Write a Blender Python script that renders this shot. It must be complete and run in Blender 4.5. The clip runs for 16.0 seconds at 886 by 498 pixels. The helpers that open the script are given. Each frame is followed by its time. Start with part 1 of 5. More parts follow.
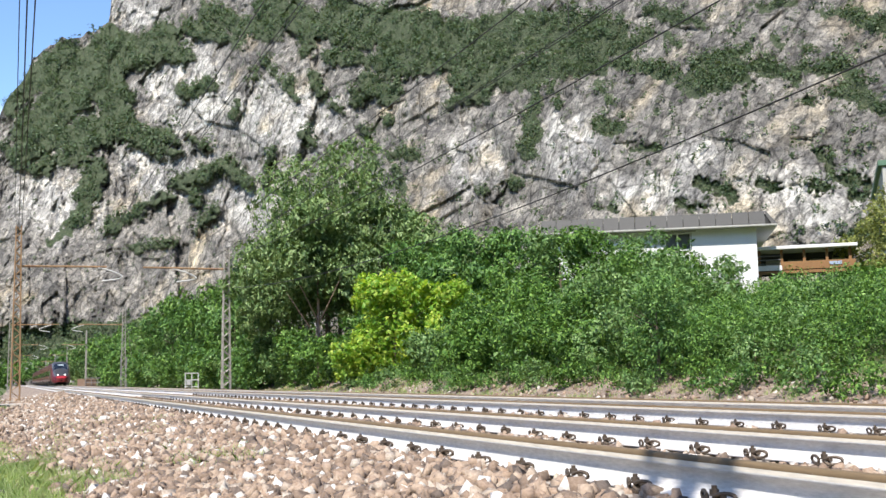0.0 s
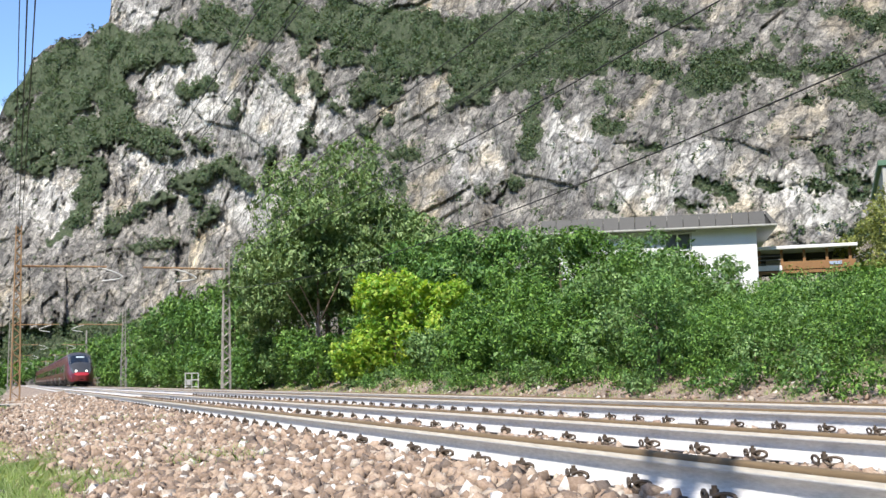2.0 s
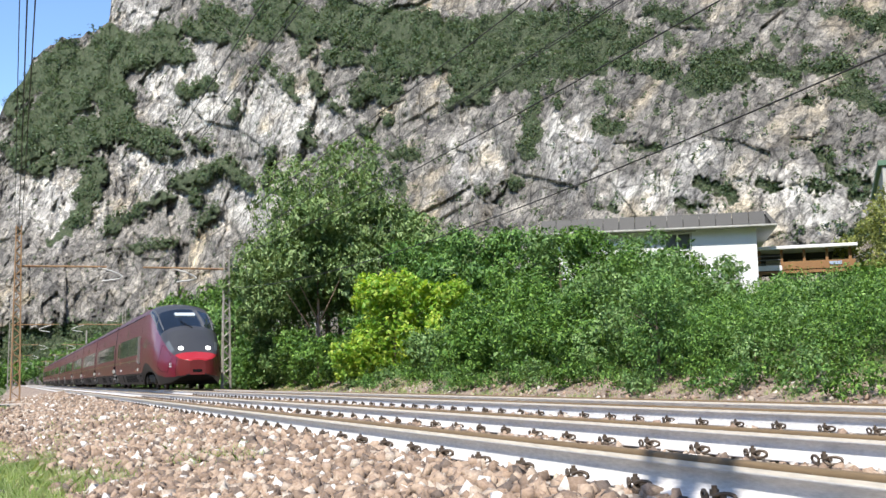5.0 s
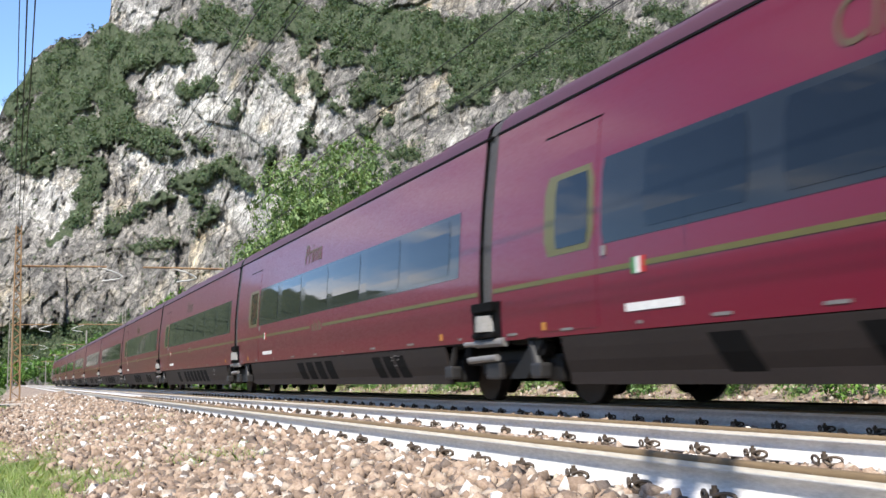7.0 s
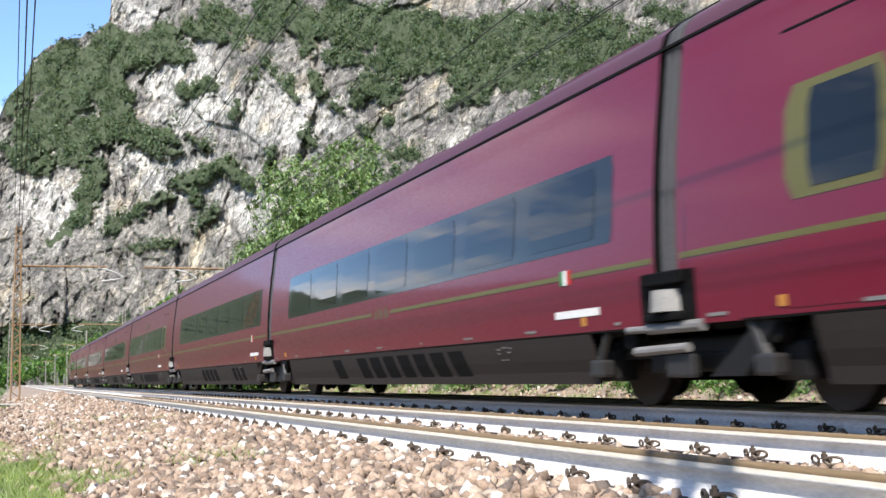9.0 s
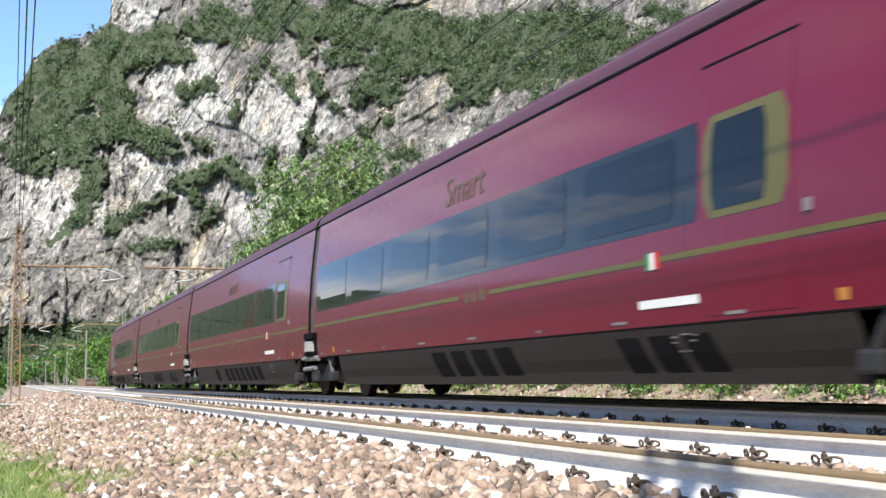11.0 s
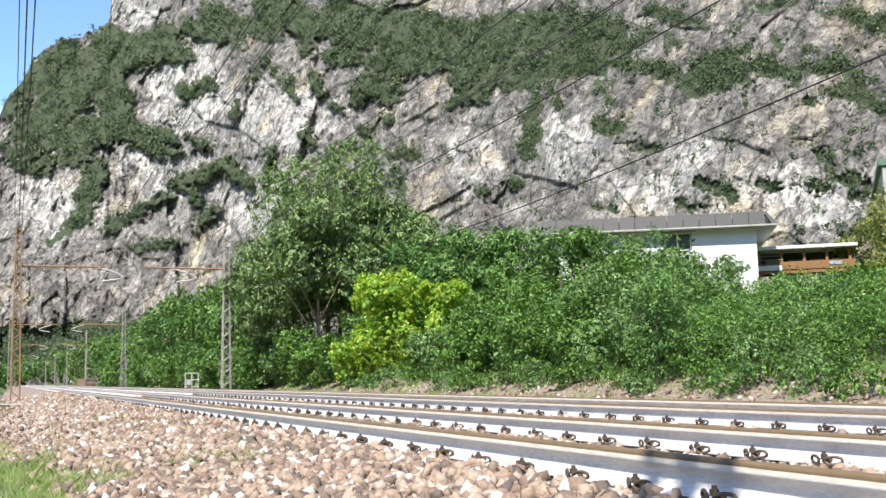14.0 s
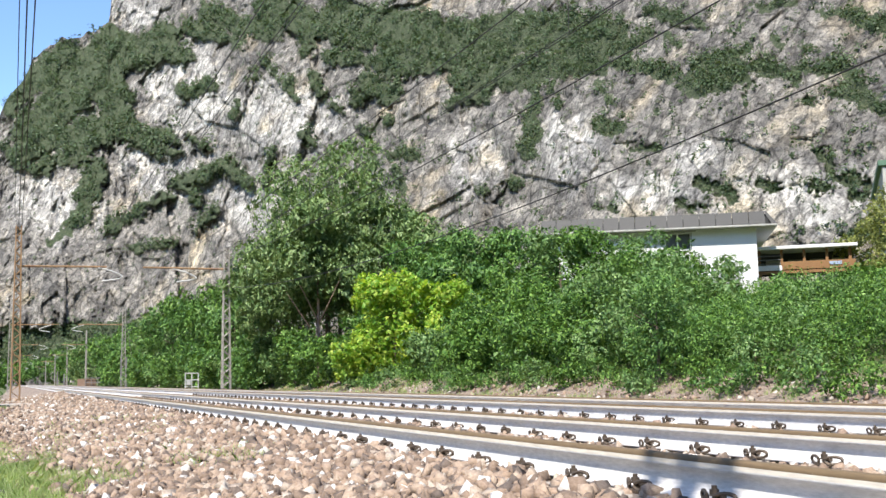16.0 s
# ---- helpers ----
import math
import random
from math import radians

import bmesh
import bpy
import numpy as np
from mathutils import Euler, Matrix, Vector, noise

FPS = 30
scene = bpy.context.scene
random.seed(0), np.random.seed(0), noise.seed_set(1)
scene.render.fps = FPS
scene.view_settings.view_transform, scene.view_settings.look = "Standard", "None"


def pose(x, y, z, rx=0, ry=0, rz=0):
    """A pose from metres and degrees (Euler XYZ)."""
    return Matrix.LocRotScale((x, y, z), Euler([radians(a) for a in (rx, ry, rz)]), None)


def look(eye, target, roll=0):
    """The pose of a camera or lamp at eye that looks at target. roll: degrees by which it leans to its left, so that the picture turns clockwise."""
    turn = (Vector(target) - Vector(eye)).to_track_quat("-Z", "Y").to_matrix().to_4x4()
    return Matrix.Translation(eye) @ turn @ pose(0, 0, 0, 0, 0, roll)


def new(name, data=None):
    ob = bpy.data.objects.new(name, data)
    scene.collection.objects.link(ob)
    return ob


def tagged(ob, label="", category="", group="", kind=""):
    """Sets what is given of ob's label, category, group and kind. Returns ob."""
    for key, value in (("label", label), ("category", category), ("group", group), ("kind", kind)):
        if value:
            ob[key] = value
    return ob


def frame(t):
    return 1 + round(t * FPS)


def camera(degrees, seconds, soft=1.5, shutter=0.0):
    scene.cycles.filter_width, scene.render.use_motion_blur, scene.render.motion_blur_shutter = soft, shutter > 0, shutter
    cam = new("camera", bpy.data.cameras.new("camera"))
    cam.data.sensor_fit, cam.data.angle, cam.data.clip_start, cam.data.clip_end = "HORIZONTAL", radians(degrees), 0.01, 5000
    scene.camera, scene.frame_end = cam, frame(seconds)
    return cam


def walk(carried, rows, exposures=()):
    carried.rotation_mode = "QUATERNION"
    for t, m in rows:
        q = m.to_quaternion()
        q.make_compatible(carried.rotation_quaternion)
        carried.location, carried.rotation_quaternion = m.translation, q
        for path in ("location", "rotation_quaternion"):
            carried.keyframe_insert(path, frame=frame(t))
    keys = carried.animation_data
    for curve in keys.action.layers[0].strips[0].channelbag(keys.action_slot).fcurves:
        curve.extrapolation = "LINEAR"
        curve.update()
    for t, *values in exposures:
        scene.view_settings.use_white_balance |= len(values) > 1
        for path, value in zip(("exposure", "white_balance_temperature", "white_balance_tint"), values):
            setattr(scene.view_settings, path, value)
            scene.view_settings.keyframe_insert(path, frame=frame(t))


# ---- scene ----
# Axes: x across the tracks, y along them to the distance, z up; rail tops lie at z = 0.
cam = camera(43.01, 16.0, soft=1.5, shutter=0.12)
EYE = Vector((0.0, 0.0, 0.385))
YAW, PITCH, ROLL = radians(20.921), radians(6.455), -1.108
AIM = EYE + Vector((math.sin(YAW) * math.cos(PITCH), math.cos(YAW) * math.cos(PITCH), math.sin(PITCH)))
walk(cam, [(0.0, look(EYE, AIM, ROLL)), (16.0, look(EYE, AIM, ROLL))],
     [(0.0, 0.92), (6.3, 0.94), (8.5, 1.13), (12.5, 1.13), (14.5, 1.04), (16.0, 1.01)])

# ---- sky, sun, exposure ----
SUN_FROM = Vector((-0.54, -0.60, 1.0)).normalized()
world = bpy.data.worlds.new("sky")
scene.world = world
world.use_nodes = True
wn = world.node_tree.nodes
sky = wn.new("ShaderNodeTexSky")
sky.sky_type = "NISHITA"
sky.sun_disc = False
sky.sun_elevation = math.asin(SUN_FROM.z)
sky.sun_rotation = math.atan2(SUN_FROM.x, SUN_FROM.y)
sky.air_density, sky.dust_density, sky.ozone_density = 0.75, 0.0, 4.5
wn["Background"].inputs["Strength"].default_value = 0.15
# fair-weather clouds low over the valley
sky_at = wn.new("ShaderNodeTexCoord")
sky_map = wn.new("ShaderNodeMapping")
sky_map.inputs["Scale"].default_value, sky_map.inputs["Location"].default_value = (2.6, 2.6, 15.0), (5.3, 1.9, 2.3)
cloud = wn.new("ShaderNodeTexNoise")
cloud.inputs["Scale"].default_value, cloud.inputs["Detail"].default_value, cloud.inputs["Roughness"].default_value = 1.0, 7.0, 0.55
cloud_edge = wn.new("ShaderNodeMapRange")
cloud_edge.inputs["From Min"].default_value, cloud_edge.inputs["From Max"].default_value = 0.53, 0.70
cloud_mix = wn.new("ShaderNodeMix")
cloud_mix.data_type = "RGBA"
cloud_mix.inputs[7].default_value = (6.4, 6.4, 6.6, 1)
sky_links = world.node_tree.links
sky_links.new(sky_at.outputs["Generated"], sky_map.inputs["Vector"])
sky_links.new(sky_map.outputs["Vector"], cloud.inputs["Vector"])
sky_links.new(cloud.outputs["Fac"], cloud_edge.inputs["Value"])
sky_links.new(cloud_edge.outputs["Result"], cloud_mix.inputs[0])
sky_links.new(sky.outputs["Color"], cloud_mix.inputs[6])
sky_links.new(cloud_mix.outputs[2], wn["Background"].inputs["Color"])
sun = new("sun", bpy.data.lights.new("sun", "SUN"))
sun.data.energy, sun.data.angle, sun.data.color = 4.3, radians(0.53), (1.0, 0.95, 0.87)
sun.matrix_world = look(SUN_FROM * 100, (0, 0, 0))


# ---- building helpers ----
def mesh_of(name, verts, faces, smooth=False):
    """A mesh from numpy vertices and an integer array of faces, all with the same number of corners."""
    verts, faces = np.asarray(verts, np.float32), np.asarray(faces, np.int32)
    me = bpy.data.meshes.new(name)
    n = faces.shape[1]
    me.vertices.add(len(verts))
    me.vertices.foreach_set("co", verts.ravel())
    me.loops.add(faces.size)
    me.loops.foreach_set("vertex_index", faces.ravel())
    me.polygons.add(len(faces))
    me.polygons.foreach_set("loop_start", np.arange(len(faces), dtype=np.int32) * n)
    if smooth:
        me.polygons.foreach_set("use_smooth", np.ones(len(faces), bool))
    me.update(calc_edges=True)
    return me


def hang(name, data, material, parent=None, label="", m=None):
    ob = new(name, data)
    if data is not None and material is not None and not data.materials:
        data.materials.append(material)
    if parent is not None:
        ob.parent = parent
    if m is not None:
        ob.matrix_basis = m
    if label:
        ob["label"] = label
    return ob


def part(name, bm, material, parent=None, label="", smooth=False, m=None):
    """Link a bmesh as one mesh object under a thing or part."""
    me = bpy.data.meshes.new(name)
    bmesh.ops.recalc_face_normals(bm, faces=bm.faces)
    bm.to_mesh(me)
    bm.free()
    if smooth:
        for f in me.polygons:
            f.use_smooth = True
    return hang(name, me, material, parent, label, m)


def box(bm, x0, x1, y0, y1, z0, z1, bevel=0.0):
    r = bmesh.ops.create_cube(bm, size=1)
    bmesh.ops.scale(bm, vec=(x1 - x0, y1 - y0, z1 - z0), verts=r["verts"])
    bmesh.ops.translate(bm, vec=((x0 + x1) / 2, (y0 + y1) / 2, (z0 + z1) / 2), verts=r["verts"])
    if bevel:
        es = list({e for v in r["verts"] for e in v.link_edges})
        bmesh.ops.bevel(bm, geom=es, offset=bevel, segments=2, affect="EDGES", profile=0.6)
    return bm


def rod(bm, a, b, r0, r1=None, seg=8):
    """A round bar from a to b."""
    a, b = Vector(a), Vector(b)
    q = (b - a).to_track_quat("Z", "Y").to_matrix().to_4x4()
    bmesh.ops.create_cone(bm, cap_ends=True, segments=seg, radius1=r0, radius2=r0 if r1 is None else r1,
                          depth=(b - a).length, matrix=Matrix.Translation((a + b) / 2) @ q)
    return bm


def tube(points, r, seg=6, closed=False):
    """Vertices and quads of a round tube along points."""
    pts = [Vector(p) for p in points]
    vs, fs = [], []
    for i, p in enumerate(pts):
        d = (pts[min(i + 1, len(pts) - 1)] - pts[max(i - 1, 0)]).normalized()
        side = d.orthogonal().normalized() if abs(d.z) > 0.95 else d.cross(Vector((0, 0, 1))).normalized()
        up = side.cross(d)
        for k in range(seg):
            a = 2 * math.pi * k / seg
            vs.append(p + r * (math.cos(a) * side + math.sin(a) * up))
    for i in range(len(pts) - 1):
        for k in range(seg):
            fs.append((i * seg + k, i * seg + (k + 1) % seg, (i + 1) * seg + (k + 1) % seg, (i + 1) * seg + k))
    return vs, fs


def smoothstep(a, b, x):
    t = np.clip((x - a) / (b - a), 0, 1)
    return t * t * (3 - 2 * t)


def lattice_noise(x, y, seed):
    """Smooth value noise on a unit grid, vectorised, -1 to 1."""
    def h(i, j):
        n = (i.astype(np.int64) * 374761393 + j.astype(np.int64) * 668265263 + seed * 1442695041) & 0x7FFFFFFF
        n = ((n ^ (n >> 13)) * 1274126177) & 0x7FFFFFFF
        return ((n ^ (n >> 16)) & 0xFFFF) / 32767.5 - 1
    i, j = np.floor(x), np.floor(y)
    u, v = x - i, y - j
    u, v = u * u * (3 - 2 * u), v * v * (3 - 2 * v)
    return (h(i, j) * (1 - u) + h(i + 1, j) * u) * (1 - v) + (h(i, j + 1) * (1 - u) + h(i + 1, j + 1) * u) * v


def fbm(x, y, octaves, seed, ridged=False):
    total, amp, norm = 0, 1.0, 0
    for k in range(octaves):
        n = lattice_noise(x, y, seed + 17 * k)
        total = total + amp * ((1 - 2 * np.abs(n)) if ridged else n)
        norm += amp
        x, y, amp = x * 2.03 + 11.3, y * 2.03 + 5.7, amp * 0.5
    return total / norm


# ---- materials ----
def material(name):
    m = bpy.data.materials.new(name)
    m.use_nodes = True
    return m, m.node_tree, m.node_tree.nodes["Principled BSDF"]


def node(tree, kind, **sets):
    n = tree.nodes.new(kind)
    for k, v in sets.items():
        n.inputs[k.replace("_", " ")].default_value = v
    return n


def ramp(tree, source, stops):
    n = tree.nodes.new("ShaderNodeValToRGB")
    while len(n.color_ramp.elements) < len(stops):
        n.color_ramp.elements.new(0.5)
    for e, (p, c) in zip(n.color_ramp.elements, stops):
        e.position, e.color = p, (*c, 1)
    tree.links.new(source, n.inputs["Fac"])
    return n.outputs["Color"]


def mixed(tree, fac, a, b, mode="MIX"):
    n = tree.nodes.new("ShaderNodeMix")
    n.data_type, n.blend_type = "RGBA", mode
    for key, v in ((0, fac), (6, a), (7, b)):
        if isinstance(v, (int, float)):
            n.inputs[key].default_value = v
        elif isinstance(v, tuple):
            n.inputs[key].default_value = (*v, 1)
        else:
            tree.links.new(v, n.inputs[key])
    return n.outputs[2]


def bump(tree, bsdf, height, strength, distance):
    n = node(tree, "ShaderNodeBump", Strength=strength, Distance=distance)
    tree.links.new(height, n.inputs["Height"])
    tree.links.new(n.outputs["Normal"], bsdf.inputs["Normal"])
    return n


def coords(tree, scale=(1, 1, 1), space="Object"):
    c = tree.nodes.new("ShaderNodeTexCoord")
    mp = tree.nodes.new("ShaderNodeMapping")
    mp.inputs["Scale"].default_value = scale
    tree.links.new(c.outputs[space], mp.inputs["Vector"])
    return mp.outputs["Vector"]


def noisy(tree, vec, scale, detail=5.0, rough=0.6):
    n = node(tree, "ShaderNodeTexNoise", Scale=scale, Detail=detail, Roughness=rough)
    tree.links.new(vec, n.inputs["Vector"])
    return n.outputs["Fac"]


def node_colour(tree, vec, scale):
    """A coloured noise, to bend other patterns with."""
    n = node(tree, "ShaderNodeTexNoise", Scale=scale, Detail=3.0)
    tree.links.new(vec, n.inputs["Vector"])
    return n.outputs["Color"]


def worn(name, colour, dark, rough=0.5, metal=0.0, scale=6.0, grain=60.0, relief=0.15, dist=0.01, stretch=(1, 1, 1), spec=0.5):
    """Plain matter with stains at a large scale and grain at a small one."""
    m, t, b = material(name)
    v = coords(t, stretch)
    big, small = noisy(t, v, scale), noisy(t, v, grain, 3.0)
    c = mixed(t, big, dark, colour)
    c2 = ramp(t, small, [(0.3, (0.72, 0.72, 0.72)), (0.7, (1, 1, 1))])
    t.links.new(mixed(t, 1.0, c, c2, "MULTIPLY"), b.inputs["Base Color"])
    b.inputs["Roughness"].default_value, b.inputs["Metallic"].default_value = rough, metal
    b.inputs["Specular IOR Level"].default_value = spec
    if relief:
        bump(t, b, small, relief, dist)
    return m


def leaf_material(name, dark, mid, light, lucent=0.22, warm=None, patch=0.45, low=(0.62, 0.68, 0.6)):
    """Leaves: each one has its own green, some light passes through."""
    m, t, b = material(name)
    g = t.nodes.new("ShaderNodeNewGeometry")
    stops = [(0.0, dark), (0.5, mid), (1.0, light)]
    c = ramp(t, g.outputs["Random Per Island"], stops)
    v = coords(t)
    c = mixed(t, ramp(t, noisy(t, v, patch, 3.0), [(0.35, (0, 0, 0)), (0.65, (1, 1, 1))]), mixed(t, 1.0, c, low, "MULTIPLY"), c)
    if warm:
        w = ramp(t, noisy(t, v, 0.9, 2.0), [(0.62, (0, 0, 0)), (0.72, (1, 1, 1))])
        c = mixed(t, w, c, warm)
    t.links.new(c, b.inputs["Base Color"])
    b.inputs["Roughness"].default_value = 0.5
    b.inputs["Specular IOR Level"].default_value = 0.3
    tr = t.nodes.new("ShaderNodeBsdfTranslucent")
    t.links.new(mixed(t, 1.0, c, (1.25, 1.2, 0.5), "MULTIPLY"), tr.inputs["Color"])
    mx = t.nodes.new("ShaderNodeMixShader")
    mx.inputs[0].default_value = lucent
    t.links.new(b.outputs[0], mx.inputs[1])
    t.links.new(tr.outputs[0], mx.inputs[2])
    t.links.new(mx.outputs[0], t.nodes["Material Output"].inputs["Surface"])
    return m


def rock_material():
    """Limestone: grey weathered faces, white fresh breaks, ochre stains, dark streaks, grass on the ledges; the shade
    of cracks and facets is put into the colour.
    """
    m, t, b = material("limestone")
    v = coords(t)
    big, mid, fine = noisy(t, v, 0.03, 6.0), noisy(t, v, 0.13, 9.0, 0.72), noisy(t, v, 0.9, 9.0, 0.80)
    streak = noisy(t, coords(t, (1, 1, 0.22)), 0.30, 6.0, 0.65)
    grey = ramp(t, mid, [(0.32, (0.10, 0.096, 0.091)), (0.45, (0.185, 0.176, 0.163)), (0.56, (0.265, 0.25, 0.228)), (0.70, (0.45, 0.42, 0.37))])
    white = ramp(t, mid, [(0.32, (0.18, 0.175, 0.168)), (0.44, (0.34, 0.33, 0.312)), (0.56, (0.50, 0.485, 0.455)), (0.70, (0.72, 0.70, 0.66))])
    f = t.nodes.new("ShaderNodeAttribute")
    f.attribute_name = "fresh"
    c = mixed(t, f.outputs["Fac"], grey, white)
    c = mixed(t, ramp(t, big, [(0.56, (0, 0, 0)), (0.70, (0.55, 0.55, 0.55))]), c, (0.56, 0.46, 0.30))
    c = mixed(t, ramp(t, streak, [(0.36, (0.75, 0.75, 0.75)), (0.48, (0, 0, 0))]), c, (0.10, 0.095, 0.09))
    # fine dark and bright specks put crevice shade into the colour
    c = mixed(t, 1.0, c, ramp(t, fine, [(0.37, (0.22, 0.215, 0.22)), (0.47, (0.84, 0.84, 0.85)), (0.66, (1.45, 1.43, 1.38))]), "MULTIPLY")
    bent = mixed(t, 0.5, coords(t, (1, 1, 0.55)), node_colour(t, v, 0.5), "ADD")
    for size, dark in ((0.10, 0.45), (0.34, 0.6)):
        cell = node(t, "ShaderNodeTexVoronoi", Scale=size)
        t.links.new(bent, cell.inputs["Vector"])
        one = t.nodes.new("ShaderNodeSeparateColor")
        t.links.new(cell.outputs["Color"], one.inputs[0])
        # each block its own tone, as facet shading in the colour
        c = mixed(t, 1.0, c, ramp(t, one.outputs[0], [(0.0, (0.70, 0.70, 0.71)), (1.0, (1.22, 1.21, 1.18))]), "MULTIPLY")
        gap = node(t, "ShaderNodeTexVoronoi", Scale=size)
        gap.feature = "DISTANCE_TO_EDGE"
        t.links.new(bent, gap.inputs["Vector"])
        # cracks darkened in the colour for the shade in them
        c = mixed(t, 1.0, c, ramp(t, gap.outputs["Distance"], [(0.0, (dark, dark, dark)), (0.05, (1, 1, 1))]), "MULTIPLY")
    a = t.nodes.new("ShaderNodeAttribute")
    a.attribute_name = "turf"
    grass = ramp(t, fine, [(0.3, (0.030, 0.042, 0.026)), (0.52, (0.060, 0.076, 0.044)), (0.72, (0.17, 0.165, 0.105))])
    mth = t.nodes.new("ShaderNodeMath")
    mth.operation = "ADD"
    t.links.new(a.outputs["Fac"], mth.inputs[0])
    t.links.new(fine, mth.inputs[1])
    c = mixed(t, ramp(t, mth.outputs[0], [(0.85, (0, 0, 0)), (1.0, (1, 1, 1))]), c, grass)
    t.links.new(c, b.inputs["Base Color"])
    b.inputs["Roughness"].default_value = 0.95
    b.inputs["Specular IOR Level"].default_value = 0.1
    bump(t, b, fine, 0.9, 0.7)
    return m


def stone_material():
    """Ballast: each stone its own pinkish brown, grey or near white."""
    m, t, b = material("ballast_stone")
    g = t.nodes.new("ShaderNodeNewGeometry")
    c = ramp(t, g.outputs["Random Per Island"], [(0.0, (0.12, 0.095, 0.08)), (0.25, (0.23, 0.165, 0.12)), (0.55, (0.335, 0.245, 0.18)),
                                                 (0.80, (0.39, 0.30, 0.225)), (0.92, (0.45, 0.40, 0.34)), (1.0, (0.74, 0.72, 0.69))])
    v = coords(t)
    f = noisy(t, v, 70.0, 5.0)
    c = mixed(t, 1.0, c, ramp(t, f, [(0.3, (0.66, 0.62, 0.58)), (0.62, (1, 1, 1))]), "MULTIPLY")
    t.links.new(c, b.inputs["Base Color"])
    b.inputs["Roughness"].default_value = 0.9
    bump(t, b, f, 0.5, 0.006)
    return m


def earth_material():
    """The ground sheet: gravelly earth by the track, dry turf beyond."""
    m, t, b = material("earth")
    v = coords(t)
    f, g = noisy(t, v, 14.0, 6.0, 0.7), noisy(t, v, 0.25, 4.0)
    gravel = ramp(t, f, [(0.3, (0.09, 0.07, 0.055)), (0.5, (0.22, 0.165, 0.125)), (0.7, (0.42, 0.35, 0.29))])
    turf = ramp(t, f, [(0.3, (0.03, 0.045, 0.012)), (0.55, (0.085, 0.11, 0.03)), (0.75, (0.20, 0.19, 0.09))])
    a = t.nodes.new("ShaderNodeAttribute")
    a.attribute_name = "turf"
    k = t.nodes.new("ShaderNodeMath")
    k.operation = "ADD"
    t.links.new(a.outputs["Fac"], k.inputs[0])
    t.links.new(g, k.inputs[1])
    c = mixed(t, ramp(t, k.outputs[0], [(0.85, (0, 0, 0)), (1.05, (1, 1, 1))]), gravel, turf)
    t.links.new(c, b.inputs["Base Color"])
    b.inputs["Roughness"].default_value = 0.95
    bump(t, b, f, 0.8, 0.03)
    return m


def train_paint(name, colour, dust):
    """Glossy dark red coach paint under a film of brake dust, dirtier low down by its own grime."""
    m, t, b = material(name)
    v = coords(t, (1, 0.35, 1))
    n1, n2 = noisy(t, v, 1.6, 5.0), noisy(t, v, 30.0, 4.0)
    c = mixed(t, ramp(t, n1, [(0.35, (0, 0, 0)), (0.8, (0.35, 0.35, 0.35))]), colour, dust)
    t.links.new(c, b.inputs["Base Color"])
    b.inputs["Coat Weight"].default_value, b.inputs["Coat Roughness"].default_value = 0.32, 0.08
    b.inputs["Specular IOR Level"].default_value = 0.28
    t.links.new(ramp(t, n2, [(0.3, (0.28, 0.28, 0.28)), (0.7, (0.42, 0.42, 0.42))]), b.inputs["Roughness"])
    return m


def glass_material(name, tint, rough=0.03):
    m, t, b = material(name)
    v = coords(t)
    t.links.new(mixed(t, noisy(t, v, 3.0), tint, tuple(1.5 * q for q in tint)), b.inputs["Base Color"])
    b.inputs["Roughness"].default_value, b.inputs["IOR"].default_value = rough, 1.36
    return m


def glow(name, colour, power):
    m, t, b = material(name)
    b.inputs["Base Color"].default_value = (0.10, 0.10, 0.11, 1)
    b.inputs["Emission Color"].default_value, b.inputs["Emission Strength"].default_value = (*colour, 1), power
    return m


ROCK, STONE, EARTH = rock_material(), stone_material(), earth_material()
RAIL_SIDE = worn("rail_side", (0.76, 0.74, 0.72), (0.60, 0.57, 0.54), 0.55, 0.0, 3.0, 80.0, 0.3, 0.003, (1, 0.2, 1))
RAIL_TOP = worn("rail_running_face", (0.20, 0.135, 0.068), (0.12, 0.08, 0.04), 0.85, 0.0, 5.0, 90.0, 0.05, 0.001, (1, 0.1, 1))
CONCRETE = worn("sleeper_concrete", (0.50, 0.45, 0.38), (0.30, 0.25, 0.20), 0.9, 0.0, 4.0, 60.0, 0.4, 0.004)
CLIP = worn("clip_steel", (0.17, 0.13, 0.095), (0.08, 0.06, 0.045), 0.6, 0.6, 20.0, 120.0)
RED = train_paint("amaranth_paint", (0.120, 0.0018, 0.0165), (0.095, 0.007, 0.018))
NOSE_RED = train_paint("nose_red_paint", (0.30, 0.008, 0.013), (0.2, 0.03, 0.03))
ROOF = worn("roof_paint", (0.09, 0.018, 0.032), (0.055, 0.02, 0.028), 0.5, 0.0, 2.0, 40.0, 0.1)
SKIRT = worn("skirt_grey", (0.033, 0.025, 0.023), (0.021, 0.017, 0.0155), 0.65, 0.0, 1.5, 30.0, 0.1, spec=0.2)
HOOD = worn("hood_grey", (0.040, 0.040, 0.043), (0.03, 0.03, 0.032), 0.42, 0.0, 2.0, 60.0, 0.05)
GLASS = glass_material("dark_glass", (0.006, 0.008, 0.011))
BAND = glass_material("band_glass", (0.012, 0.015, 0.019), 0.08)
# for black parts, and dark enough to stand for shade inside the wheel arches
BLACK = worn("black_rubber_shade", (0.008, 0.0078, 0.0078), (0.005, 0.005, 0.005), 0.8, 0.0, 4.0, 50.0, spec=0.08)
# dirt plus the shade under the coaches, both put into the colour
BOGIE = worn("bogie_shaded_grey", (0.014, 0.013, 0.013), (0.008, 0.0075, 0.007), 0.6, 0.0, 4.0, 40.0, spec=0.2)
